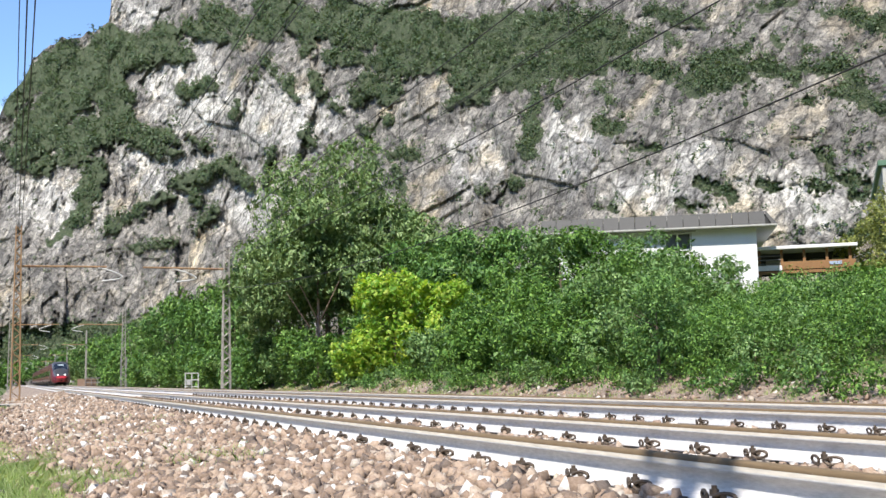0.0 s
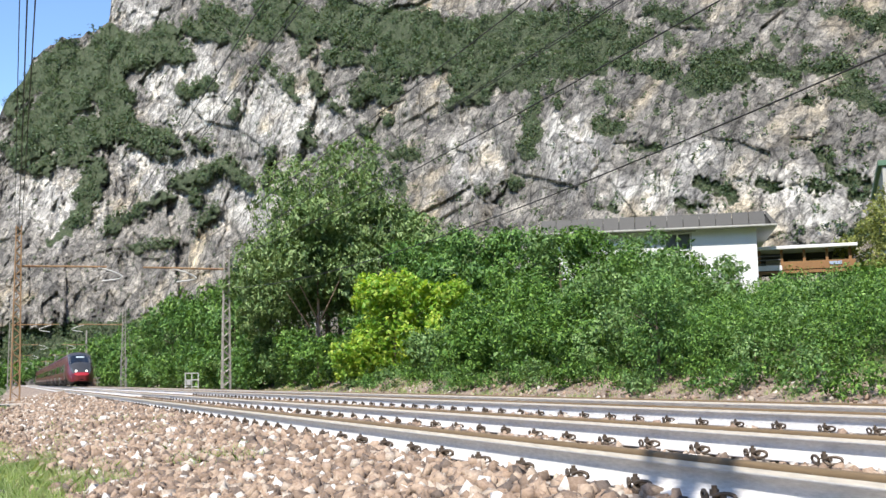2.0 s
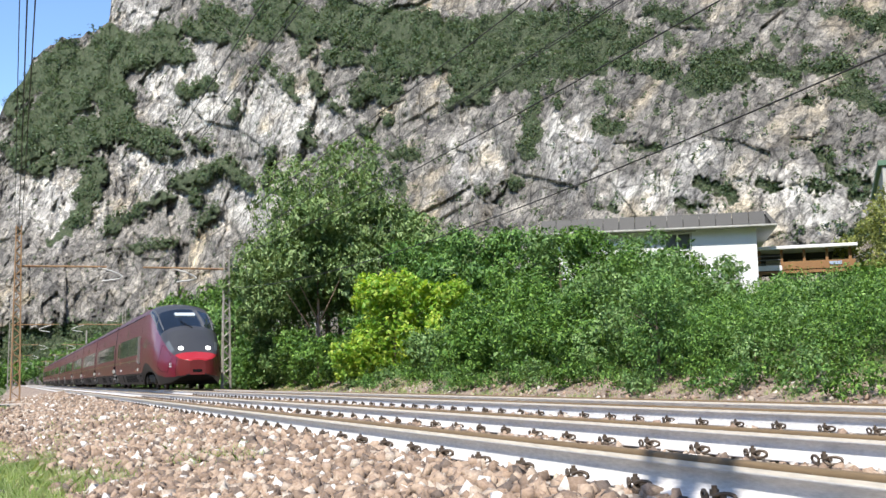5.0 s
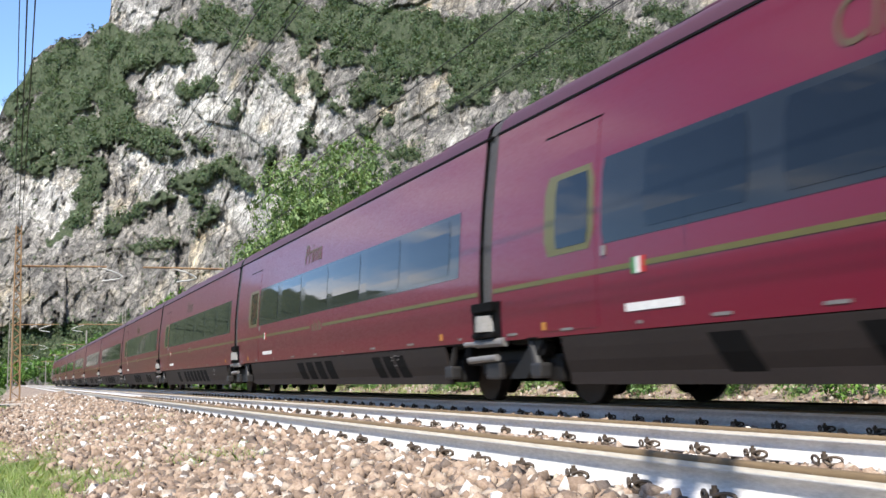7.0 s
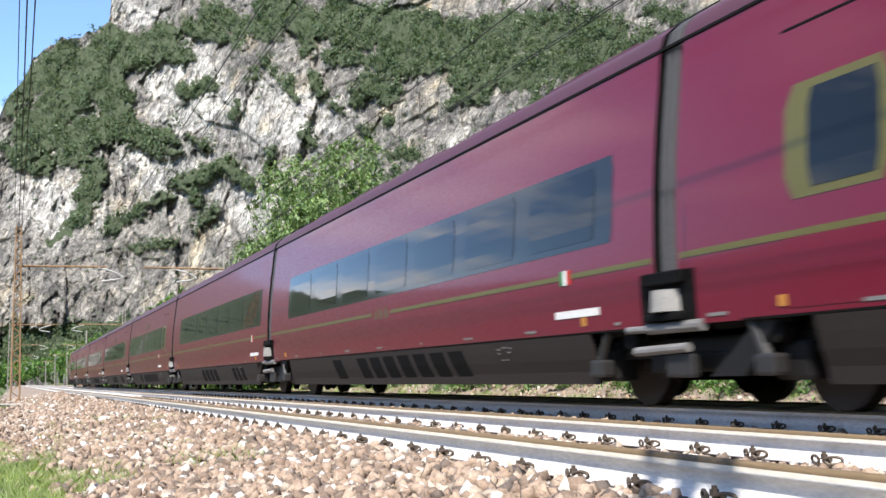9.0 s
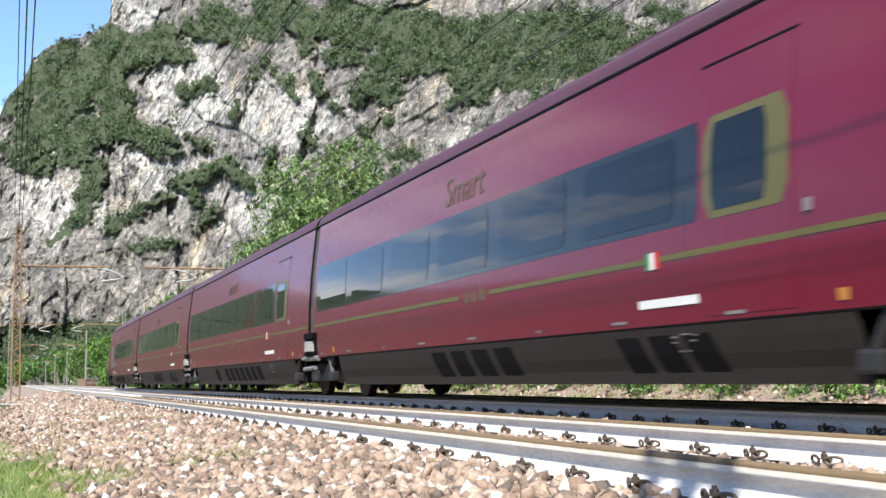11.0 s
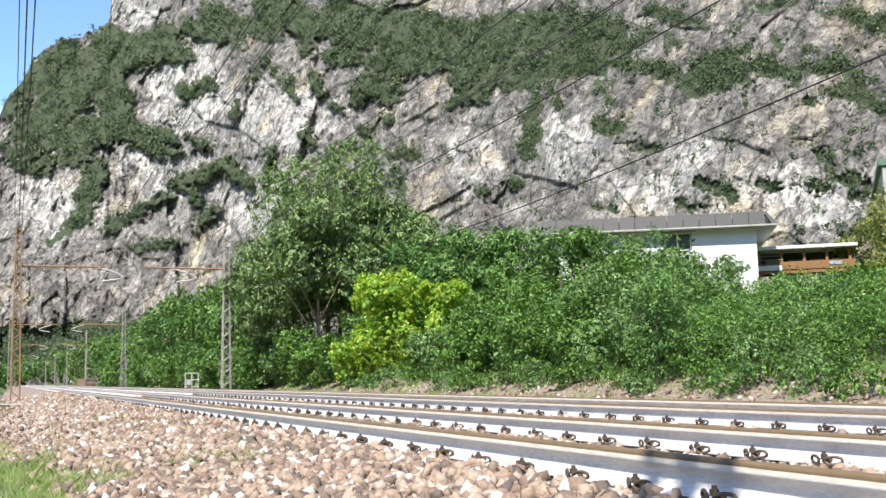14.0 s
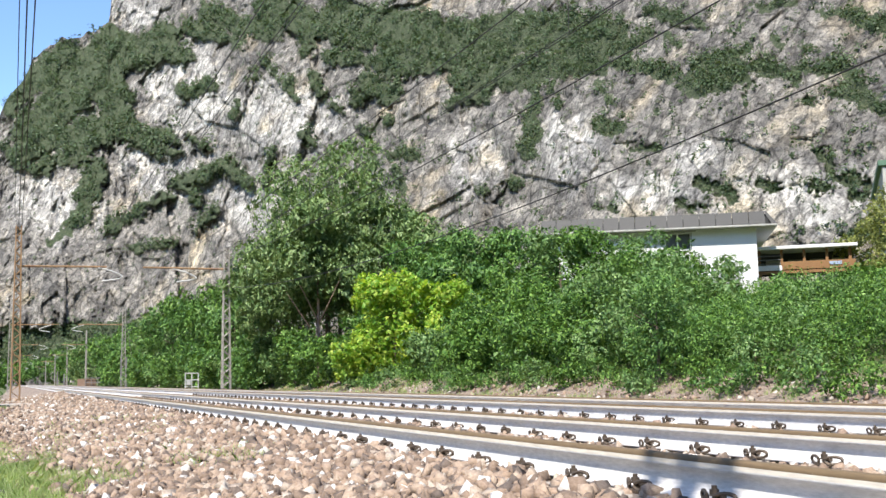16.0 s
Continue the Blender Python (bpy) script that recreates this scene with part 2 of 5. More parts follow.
PALE = worn("pale_grey_metal", (0.26, 0.25, 0.245), (0.13, 0.125, 0.12), 0.5, 0.1, 5.0, 50.0)
LIME = worn("lime_paint", (0.115, 0.105, 0.016), (0.085, 0.075, 0.016), 0.4, 0.0, 2.0, 40.0, 0.0)
WHITE = worn("white_paint", (0.78, 0.78, 0.77), (0.66, 0.66, 0.65), 0.6, 0.0, 1.5, 40.0, 0.05)
FLAG_GREEN = worn("flag_green", (0.02, 0.22, 0.06), (0.02, 0.18, 0.05), 0.5)
FLAG_RED = worn("flag_red", (0.50, 0.03, 0.02), (0.4, 0.03, 0.02), 0.5)
ORANGE = worn("orange_paint", (0.50, 0.22, 0.03), (0.38, 0.17, 0.03), 0.5)
DISPLAY = glow("display_lit", (0.75, 0.9, 1.0), 0.5)
LAMP = glow("headlamp_lit", (1.0, 0.97, 0.92), 2.5)


# ---- the setting: ground, hillside ----
X_RAILS = (2.659, 4.166, 6.338, 7.845)
X_NEAR, X_FAR = 3.4125, 7.0915


def ground_height(x, y):
    """Formation, ballast shoulders, ditch, the bank beside the line and the terrace on it."""
    z = np.interp(x, [-400, -30, -3, -0.6, 0.3, 1.1, 1.95, 2.4, 8.6, 9.3, 10.4, 11.6, 12.8, 14.0, 17.5, 22.0, 27.0, 60, 160, 400],
                  [-1.5, -0.9, -0.62, -0.52, -0.47, -0.36, -0.23, -0.168, -0.168, -0.26, -0.42, -0.36, -0.10, 0.30, 1.35, 2.2, 3.0, 4.2, 9, 14])
    far = smoothstep(70, 200, y)
    z = z * (1 - far) + far * np.where(x > 10.4, -0.4 + (z + 0.4) * 0.35, z)
    rough = np.where((x > 10.5) | (x < 0.2), 1.0, 0.12)
    return z + rough * (0.10 * fbm(x * 0.45, y * 0.45, 4, 3) + 0.03 * fbm(x * 2.5, y * 2.5, 3, 9))


def grid_mesh(name, xs, ys, zfun, smooth=True):
    gx, gy = np.meshgrid(xs, ys)
    gz = zfun(gx, gy)
    nx = len(xs)
    i = (np.arange(len(ys) - 1)[:, None] * nx + np.arange(nx - 1)[None, :]).ravel()
    return mesh_of(name, np.stack([gx, gy, gz], -1).reshape(-1, 3), np.stack([i, i + 1, i + nx + 1, i + nx], -1), smooth)


def turf_attribute(me, values):
    a = me.attributes.new("turf", "FLOAT", "POINT")
    a.data.foreach_set("value", np.asarray(values, np.float32).ravel())


def build_ground():
    xs = np.unique(np.concatenate([np.linspace(-3000, -60, 16), np.linspace(-60, -4, 24), np.linspace(-4, 15, 84), np.linspace(15, 40, 60), np.linspace(40, 160, 40), np.linspace(160, 3000, 24)]))
    ys = np.unique(np.concatenate([np.linspace(-3000, -60, 20), np.linspace(-60, 3, 40), np.linspace(3, 30, 66), np.linspace(30, 90, 50), np.linspace(90, 400, 40), np.linspace(400, 4500, 30)]))
    me = grid_mesh("ground", xs, ys, ground_height)
    gx, gy = np.meshgrid(xs, ys)
    edge = -0.75 + 0.95 * np.exp(-((gy - 8.5) / 5.0) ** 2)
    turf = np.where(gx < 5, 0.75 * smoothstep(edge + 0.35, edge - 0.45, gx), 0.75 * smoothstep(13.2, 15.0, gx))
    turf_attribute(me, np.where(np.abs(gy) > 600, 0.8, turf))
    tagged(hang("ground", me, EARTH), "gravelly earth beside the railway with patchy dry turf", "ground", kind="structure")


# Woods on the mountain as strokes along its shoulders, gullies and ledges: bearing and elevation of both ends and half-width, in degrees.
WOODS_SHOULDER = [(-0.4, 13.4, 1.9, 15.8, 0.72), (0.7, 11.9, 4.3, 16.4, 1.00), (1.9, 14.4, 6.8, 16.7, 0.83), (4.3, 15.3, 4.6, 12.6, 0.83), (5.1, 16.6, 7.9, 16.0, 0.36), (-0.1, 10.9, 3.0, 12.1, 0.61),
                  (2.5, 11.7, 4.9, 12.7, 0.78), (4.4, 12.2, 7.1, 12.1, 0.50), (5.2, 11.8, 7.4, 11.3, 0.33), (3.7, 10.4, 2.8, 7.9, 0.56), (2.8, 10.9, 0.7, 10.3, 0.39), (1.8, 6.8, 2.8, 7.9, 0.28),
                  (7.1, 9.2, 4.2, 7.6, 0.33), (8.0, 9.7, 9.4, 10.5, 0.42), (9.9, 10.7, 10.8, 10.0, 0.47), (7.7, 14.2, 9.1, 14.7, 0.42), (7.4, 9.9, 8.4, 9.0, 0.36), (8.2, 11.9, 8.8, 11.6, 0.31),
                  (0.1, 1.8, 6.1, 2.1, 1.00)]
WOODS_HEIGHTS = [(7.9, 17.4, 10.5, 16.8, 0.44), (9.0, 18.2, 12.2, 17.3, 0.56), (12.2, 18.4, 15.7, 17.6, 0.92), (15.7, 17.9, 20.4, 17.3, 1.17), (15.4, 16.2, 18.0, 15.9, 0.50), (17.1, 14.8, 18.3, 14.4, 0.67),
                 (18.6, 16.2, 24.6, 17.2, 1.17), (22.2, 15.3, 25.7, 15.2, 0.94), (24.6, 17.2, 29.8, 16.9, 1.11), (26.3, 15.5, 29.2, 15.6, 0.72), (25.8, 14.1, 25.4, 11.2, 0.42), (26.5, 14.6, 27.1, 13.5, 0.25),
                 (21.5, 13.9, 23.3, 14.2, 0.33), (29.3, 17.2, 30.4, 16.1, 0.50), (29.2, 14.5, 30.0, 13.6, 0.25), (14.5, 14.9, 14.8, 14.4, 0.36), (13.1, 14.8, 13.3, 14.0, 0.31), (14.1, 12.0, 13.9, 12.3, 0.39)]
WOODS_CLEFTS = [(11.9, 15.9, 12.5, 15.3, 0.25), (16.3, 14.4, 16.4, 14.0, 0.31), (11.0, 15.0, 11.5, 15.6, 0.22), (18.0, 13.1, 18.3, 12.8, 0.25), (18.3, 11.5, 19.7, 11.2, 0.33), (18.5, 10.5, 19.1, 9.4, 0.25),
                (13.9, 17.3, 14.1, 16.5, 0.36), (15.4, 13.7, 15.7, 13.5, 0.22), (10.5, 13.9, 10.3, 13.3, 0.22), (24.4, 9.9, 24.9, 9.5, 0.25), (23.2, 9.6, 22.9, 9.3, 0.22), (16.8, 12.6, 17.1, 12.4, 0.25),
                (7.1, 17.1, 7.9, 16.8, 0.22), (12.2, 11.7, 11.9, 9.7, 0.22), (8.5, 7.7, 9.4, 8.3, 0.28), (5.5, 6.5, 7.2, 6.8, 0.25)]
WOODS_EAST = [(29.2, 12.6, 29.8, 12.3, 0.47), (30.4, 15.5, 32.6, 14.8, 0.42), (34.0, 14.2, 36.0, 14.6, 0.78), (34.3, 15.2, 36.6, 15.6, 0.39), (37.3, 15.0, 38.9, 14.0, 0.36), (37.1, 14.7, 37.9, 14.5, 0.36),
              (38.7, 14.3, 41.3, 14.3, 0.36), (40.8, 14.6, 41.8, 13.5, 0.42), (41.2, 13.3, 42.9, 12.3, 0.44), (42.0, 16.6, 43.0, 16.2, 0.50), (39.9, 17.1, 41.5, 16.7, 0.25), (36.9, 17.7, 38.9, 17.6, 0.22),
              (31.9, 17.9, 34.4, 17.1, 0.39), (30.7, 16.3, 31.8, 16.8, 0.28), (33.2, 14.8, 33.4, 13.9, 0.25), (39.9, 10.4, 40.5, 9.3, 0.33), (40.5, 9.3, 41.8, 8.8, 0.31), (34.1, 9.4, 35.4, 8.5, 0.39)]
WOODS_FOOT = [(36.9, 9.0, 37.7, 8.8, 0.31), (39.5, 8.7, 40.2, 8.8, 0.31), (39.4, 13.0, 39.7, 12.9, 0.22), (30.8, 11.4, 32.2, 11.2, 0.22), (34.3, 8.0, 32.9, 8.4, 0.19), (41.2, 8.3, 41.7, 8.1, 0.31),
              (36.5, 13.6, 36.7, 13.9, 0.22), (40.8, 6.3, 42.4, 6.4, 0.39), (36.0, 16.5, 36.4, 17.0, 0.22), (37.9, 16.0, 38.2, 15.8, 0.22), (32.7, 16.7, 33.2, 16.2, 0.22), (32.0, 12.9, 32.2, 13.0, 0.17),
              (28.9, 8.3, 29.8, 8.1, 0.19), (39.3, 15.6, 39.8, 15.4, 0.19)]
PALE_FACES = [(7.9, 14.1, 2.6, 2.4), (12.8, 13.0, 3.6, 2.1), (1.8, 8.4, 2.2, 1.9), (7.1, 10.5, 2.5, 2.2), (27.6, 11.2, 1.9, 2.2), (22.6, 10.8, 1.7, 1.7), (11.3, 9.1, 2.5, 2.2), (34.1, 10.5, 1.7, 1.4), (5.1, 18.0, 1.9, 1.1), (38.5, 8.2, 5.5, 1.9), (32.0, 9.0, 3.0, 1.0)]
SKYLINE = ([-70, -45, -30, -14, -4, -0.87, -0.63, 0.11, 0.55, 1.64, 2.96, 4.12, 4.21, 8, 120], [6.0, 6.8, 5.0, 5.6, 9.0, 12.7, 13.3, 14.4, 15.5, 16.4, 16.8, 17.4, 18.5, 24, 24])


def foot_distance(b):
    return np.interp(b, [-70, -20, 0, 6, 12, 20, 28, 36, 44, 60, 120], [1500, 980, 640, 560, 470, 390, 330, 285, 255, 250, 280])


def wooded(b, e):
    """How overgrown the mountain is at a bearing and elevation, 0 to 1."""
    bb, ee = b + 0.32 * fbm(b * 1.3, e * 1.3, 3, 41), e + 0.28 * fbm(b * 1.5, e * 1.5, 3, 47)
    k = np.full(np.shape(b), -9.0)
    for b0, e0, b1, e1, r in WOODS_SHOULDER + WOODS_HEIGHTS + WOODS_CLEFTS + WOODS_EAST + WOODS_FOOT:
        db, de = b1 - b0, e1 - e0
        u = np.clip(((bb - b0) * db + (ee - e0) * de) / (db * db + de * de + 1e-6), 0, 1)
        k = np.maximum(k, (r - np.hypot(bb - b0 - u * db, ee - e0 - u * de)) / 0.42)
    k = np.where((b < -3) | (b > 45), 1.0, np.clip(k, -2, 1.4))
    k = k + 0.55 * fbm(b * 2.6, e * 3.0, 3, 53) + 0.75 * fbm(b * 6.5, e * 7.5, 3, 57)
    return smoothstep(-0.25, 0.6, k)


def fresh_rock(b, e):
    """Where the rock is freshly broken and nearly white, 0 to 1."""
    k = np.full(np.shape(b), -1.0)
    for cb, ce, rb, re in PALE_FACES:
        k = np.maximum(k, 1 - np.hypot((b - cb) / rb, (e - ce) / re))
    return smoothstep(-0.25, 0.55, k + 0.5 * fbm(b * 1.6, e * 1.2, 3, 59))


def blocks(s, z, w, h, seed):
    """Offsets of jittered rock blocks about w wide and h high: each block stands out and tilts on its own."""
    x, y = s / w, z / h
    i, j = np.floor(x), np.floor(y)
    best, out = np.full(np.shape(x), 9.0), np.zeros(np.shape(x))
    for di in (-1, 0, 1):
        for dj in (-1, 0, 1):
            a, c = i + di, j + dj
            jx, jy = lattice_noise(a, c, seed) * 0.45, lattice_noise(a, c, seed + 1) * 0.45
            dx, dy = x - a - 0.5 - jx, y - c - 0.5 - jy
            d = dx * dx + dy * dy
            o = lattice_noise(a, c, seed + 2) + 1.1 * dx * lattice_noise(a, c, seed + 3) + 0.3 * dy * lattice_noise(a, c, seed + 4)
            out = np.where(d < best, o, out)
            best = np.minimum(best, d)
    return out


def hill_point(b, e):
    """A place on the mountain seen from the crossing at a bearing and elevation in degrees."""
    te = np.tan(np.radians(e))
    d0 = foot_distance(b)
    lean = 0.7
    d = d0 / (1 - lean * np.maximum(te, -0.05))
    s, z = np.radians(b) * d0, d * te
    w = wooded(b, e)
    warp = 5 * fbm(s / 30, z / 40, 3, 79)
    out = 24 * fbm(s / 95, z / 150, 3, 61) + 2.5 * fbm(s / 24, z / 70, 3, 67, True)
    out = out + 4.4 * blocks(s + warp, z - 0.3 * warp, 18, 64, 101) + 2.3 * blocks(s - warp, z + warp * 0.3, 7, 22, 111) + 1.5 * blocks(s + 0.4 * warp, z, 3.2, 7.0, 121) + 0.7 * blocks(s, z + warp, 1.5, 2.4, 131)
    cleft = fbm((s + 1.5 * warp) / 13, z / 80, 4, 73, True)
    out = out + 7.0 * smoothstep(0.6, 0.95, cleft) + 0.5 * fbm(s / 4, z / 7, 3, 71)
    d = d + out * (1 - 0.55 * w) * np.clip(d0 / 520, 0.45, 1.1)
    return np.stack([d * np.sin(np.radians(b)), d * np.cos(np.radians(b)), d * te + 0.385], -1), w


def build_hill():
    bs = np.concatenate([np.linspace(-70, -3.2, 40), np.linspace(-3, 45, 780), np.linspace(45.6, 120, 60)])
    rows = 310
    v = np.linspace(0, 1, rows)[:, None]
    top = np.interp(bs, *SKYLINE) + 0.22 * fbm(bs * 3.2, bs * 0, 4, 29)
    e = -1.0 + v * (top[None, :] + 1.0)
    b = np.broadcast_to(bs[None, :], e.shape)
    p, w = hill_point(b, e)
    n = len(bs)
    i = (np.arange(rows - 1)[:, None] * n + np.arange(n - 1)[None, :]).ravel()
    me = mesh_of("mountain", p.reshape(-1, 3), np.stack([i, i + 1, i + n + 1, i + n], -1))
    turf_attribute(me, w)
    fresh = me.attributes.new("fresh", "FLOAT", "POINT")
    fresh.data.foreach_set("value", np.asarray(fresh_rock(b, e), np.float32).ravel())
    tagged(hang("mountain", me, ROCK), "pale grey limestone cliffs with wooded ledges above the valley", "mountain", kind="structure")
    # the far side of the valley, low wooded hills
    bs = np.linspace(128, 290, 120)
    e = np.linspace(-1, 1, 30)[:, None] * np.ones((1, 120))
    ridge = 15.0 + 4.0 * fbm(bs / 18, bs * 0, 4, 83)
    d = 500 + 320 * (e + 1)
    z = (e + 1) / 2 * ridge[None, :] / 100 * 1.75 * d - 4
    b = np.radians(np.broadcast_to(bs[None, :], e.shape))
    p = np.stack([d * np.sin(b), d * np.cos(b), z + 8 * fbm(np.degrees(b), e * 9, 4, 87)], -1)
    i = (np.arange(29)[:, None] * 120 + np.arange(119)[None, :]).ravel()
    me = mesh_of("opposite_hill", p.reshape(-1, 3), np.stack([i, i + 1, i + 121, i + 120], -1), True)
    turf_attribute(me, np.full(e.size, 0.9))
    tagged(hang("backdrop_hill", me, ROCK), "low wooded hills across the valley", "hill", kind="structure")


# ---- foliage ----
LEAF_MIX = leaf_material("leaves_green", (0.030, 0.078, 0.016), (0.100, 0.215, 0.040), (0.26, 0.42, 0.092))
LEAF_DARK = leaf_material("leaves_dark", (0.040, 0.10, 0.030), (0.115, 0.24, 0.06), (0.26, 0.42, 0.115))
LEAF_TREE = leaf_material("leaves_tree", (0.075, 0.138, 0.05), (0.175, 0.275, 0.098), (0.34, 0.43, 0.19))
LEAF_LIME = leaf_material("leaves_lime", (0.14, 0.33, 0.045), (0.36, 0.56, 0.07), (0.66, 0.72, 0.16), 0.45)
LEAF_WILLOW = leaf_material("leaves_grey_green", (0.07, 0.145, 0.048), (0.155, 0.275, 0.088), (0.29, 0.41, 0.16))
# paler, bluer greens: the haze of distance is put into the colour
LEAF_FAR = leaf_material("leaves_far_hazed", (0.054, 0.086, 0.044), (0.084, 0.128, 0.062), (0.130, 0.180, 0.088), 0.30, (0.175, 0.19, 0.09), 0.12, (0.62, 0.68, 0.66))
BARK = worn("bark", (0.20, 0.15, 0.11), (0.10, 0.08, 0.06), 0.9, 0.0, 6.0, 40.0, 0.6, 0.02, (1, 1, 0.2))
LEAF_OLIVE = leaf_material("leaves_olive", (0.13, 0.16, 0.04), (0.26, 0.29, 0.08), (0.44, 0.42, 0.15))
GRASS = leaf_material("grass_blades", (0.26, 0.36, 0.12), (0.40, 0.52, 0.20), (0.60, 0.62, 0.36), 0.4)
PINK_BARK = worn("pinkish_bark", (0.46, 0.32, 0.26), (0.30, 0.20, 0.16), 0.9, 0.0, 6.0, 40.0, 0.6, 0.02, (1, 1, 0.2))
RNG = np.random.default_rng(7)


def leaf_quads(centres, normals, length, width, droop=0.3, jitter=0.75):
    """A folded-looking leaf (one quad, diamond shaped) at each centre, turned about its normal at random."""
    n = len(centres)
    nr = normals + jitter * RNG.normal(size=(n, 3))
    nr /= np.linalg.norm(nr, axis=1, keepdims=True) + 1e-9
    a = RNG.normal(size=(n, 3)) + np.array([0, 0, -droop * 2])
    a -= nr * np.sum(a * nr, 1, keepdims=True)
    a /= np.linalg.norm(a, axis=1, keepdims=True) + 1e-9
    c = np.cross(nr, a)
    ln = (length * RNG.uniform(0.6, 1.4, n))[:, None]
    wd = (width * RNG.uniform(0.7, 1.3, n))[:, None]
    v = np.stack([centres - a * ln * 0.5, centres + c * wd * 0.5 - a * ln * 0.05 + nr * wd * 0.15, centres + a * ln * 0.5 - nr * ln * 0.12, centres - c * wd * 0.5 - a * ln * 0.05 + nr * wd * 0.15], 1)
    return v.reshape(-1, 3), np.arange(4 * n, dtype=np.int32).reshape(-1, 4)


def crown_points(blobs, count, hollow=0.50):
    """Points and outward directions in the shells of a union of ellipsoids (cx, cy, cz, rx, ry, rz), uneven, with gaps."""
    blobs = np.asarray(blobs, float)
    area = (blobs[:, 3] * blobs[:, 4] + blobs[:, 4] * blobs[:, 5] + blobs[:, 3] * blobs[:, 5])
    pick = RNG.choice(len(blobs), int(count * 0.4), p=area / area.sum())
    d = RNG.normal(size=(len(pick), 3))
    d /= np.linalg.norm(d, axis=1, keepdims=True)
    r = hollow + (1.06 - hollow) * RNG.uniform(0, 1, len(pick)) ** 0.55
    q = blobs[pick]
    lump = 1 + 0.26 * fbm(d[:, 0] * 2.7 + pick * 3.1, d[:, 1] * 2.7 + d[:, 2] * 2.2, 3, 91)
    pts = q[:, :3] + d * q[:, 3:] * (r * lump)[:, None]
    keep = np.ones(len(pts), bool)
    for k, bl in enumerate(blobs):
        inside = np.sum(((pts - bl[:3]) / bl[3:]) ** 2, 1) < 0.40
        keep &= ~(inside & (pick != k))
    gap = fbm(pts[:, 0] * 1.3 + pts[:, 2] * 0.7, pts[:, 1] * 1.3 + pts[:, 2] * 1.1, 3, 97) > -0.30
    keep &= gap
    per = 7
    pts, d = pts[keep][:count // per], d[keep][:count // per]
    n = len(pts)
    way = d + 0.55 * RNG.normal(size=(n, 3)) + np.array([0, 0, 0.15])
    way /= np.linalg.norm(way, axis=1, keepdims=True)
    reach = 0.26 * np.sqrt(blobs[:, 3].max()) * RNG.uniform(0.5, 1.5, n)
    u = RNG.uniform(-0.25, 1.0, (n, per, 1))
    leaf = pts[:, None, :] + way[:, None, :] * reach[:, None, None] * u - np.array([0, 0, 0.35]) * reach[:, None, None] * u ** 2
    leaf = leaf + 0.20 * reach[:, None, None] * RNG.normal(size=(n, per, 3))
    face = d + 0.45 * RNG.normal(size=(n, 3)) + np.array([0, 0, 0.5])
    face /= np.linalg.norm(face, axis=1, keepdims=True)
    return leaf.reshape(-1, 3), np.repeat(face, per, 0)


def crown_mesh(name, blobs, count, length, width, mat, droop=0.3, hollow=0.50):
    pts, nr = crown_points(blobs, count, hollow)
    v, f = leaf_quads(pts, nr, length, width, droop, 0.4)
    me = mesh_of(name, v, f)
    me.materials.append(mat)
    return me


def blobs_for(w, h, z0, n, seed, spread=0.75, flat=0.8, puff=1.0):
    """A lumpy crown: n ellipsoids round a main one, width w, height h, from z0 up."""
    r = random.Random(seed)
    out = [(0, 0, z0 + h * 0.45, w * 0.27, w * 0.27, h * 0.40)]
    for k in range(n):
        a, u = r.uniform(0, 2 * math.pi), r.uniform(0.05, 1.0)
        rad = w * 0.5 * spread * math.sin(math.pi * (0.22 + 0.62 * u)) * r.uniform(0.7, 1.05)
        s = r.uniform(0.10, 0.20) * w * puff
        out.append((rad * math.cos(a), rad * math.sin(a), z0 + h * (0.10 + 0.80 * u), s, s, min(s * flat, h * 0.3)))
    return out


def wood_skeleton(bm, height, r, lean, limbs, seed):
    rr = random.Random(seed)
    top = Vector((lean[0], lean[1], height))
    rod(bm, (0, 0, -0.3), top * 0.5, r, r * 0.7, 9)
    rod(bm, top * 0.5, top, r * 0.7, r * 0.35, 9)
    for k in range(limbs):
        f = rr.uniform(0.35, 0.95)
        a, out = rr.uniform(0, 6.283), rr.uniform(0.25, 0.5) * height
        p = top * f
        q = p + Vector((math.cos(a) * out, math.sin(a) * out, out * rr.uniform(0.5, 1.1)))
        rod(bm, p, q, r * 0.42 * (1.1 - f * 0.6), r * 0.10, 6)
    return bm


def plant(name, x, y, w, h, mat, leaves, size, label, category, seed, trunk=0.0, blobs=9, group="", limbs=6, bark=None, base=None, droop=0.3, slim=0.5, hollow=0.50, spread=0.75, puff=1.0):
    """A bush, or a tree where trunk is the height of its clear stem."""
    z = float(ground_height(np.array([x]), np.array([y]))[0]) - 0.05 if base is None else base
    ob = new(name)
    ob.matrix_basis = pose(x, y, z, 0, 0, seed * 37 % 360)
    z0 = trunk * 0.85
    me = crown_mesh("crown", blobs_for(w, h - z0, z0, blobs, seed, spread, 0.8, puff), leaves, size, size * slim, mat, droop, hollow)
    hang("crown", me, mat, ob)
    part("trunk", wood_skeleton(bmesh.new(), max(h * 0.62, trunk), 0.019 * h ** 0.9 if trunk else 0.02 * h, (0.03 * w, 0.02 * w), limbs, seed), bark or BARK, ob)
    return tagged(ob, label, category, group)


# ---- the railway ----
# cream colour for the sunlit, worn lower half of the head's side
RAIL_EDGE = worn("rail_sunlit_edge", (0.80, 0.74, 0.64), (0.66, 0.58, 0.46), 0.6, 0.0, 5.0, 90.0, 0.03, 0.001, (1, 0.1, 1))


RAIL_Z = 0.038


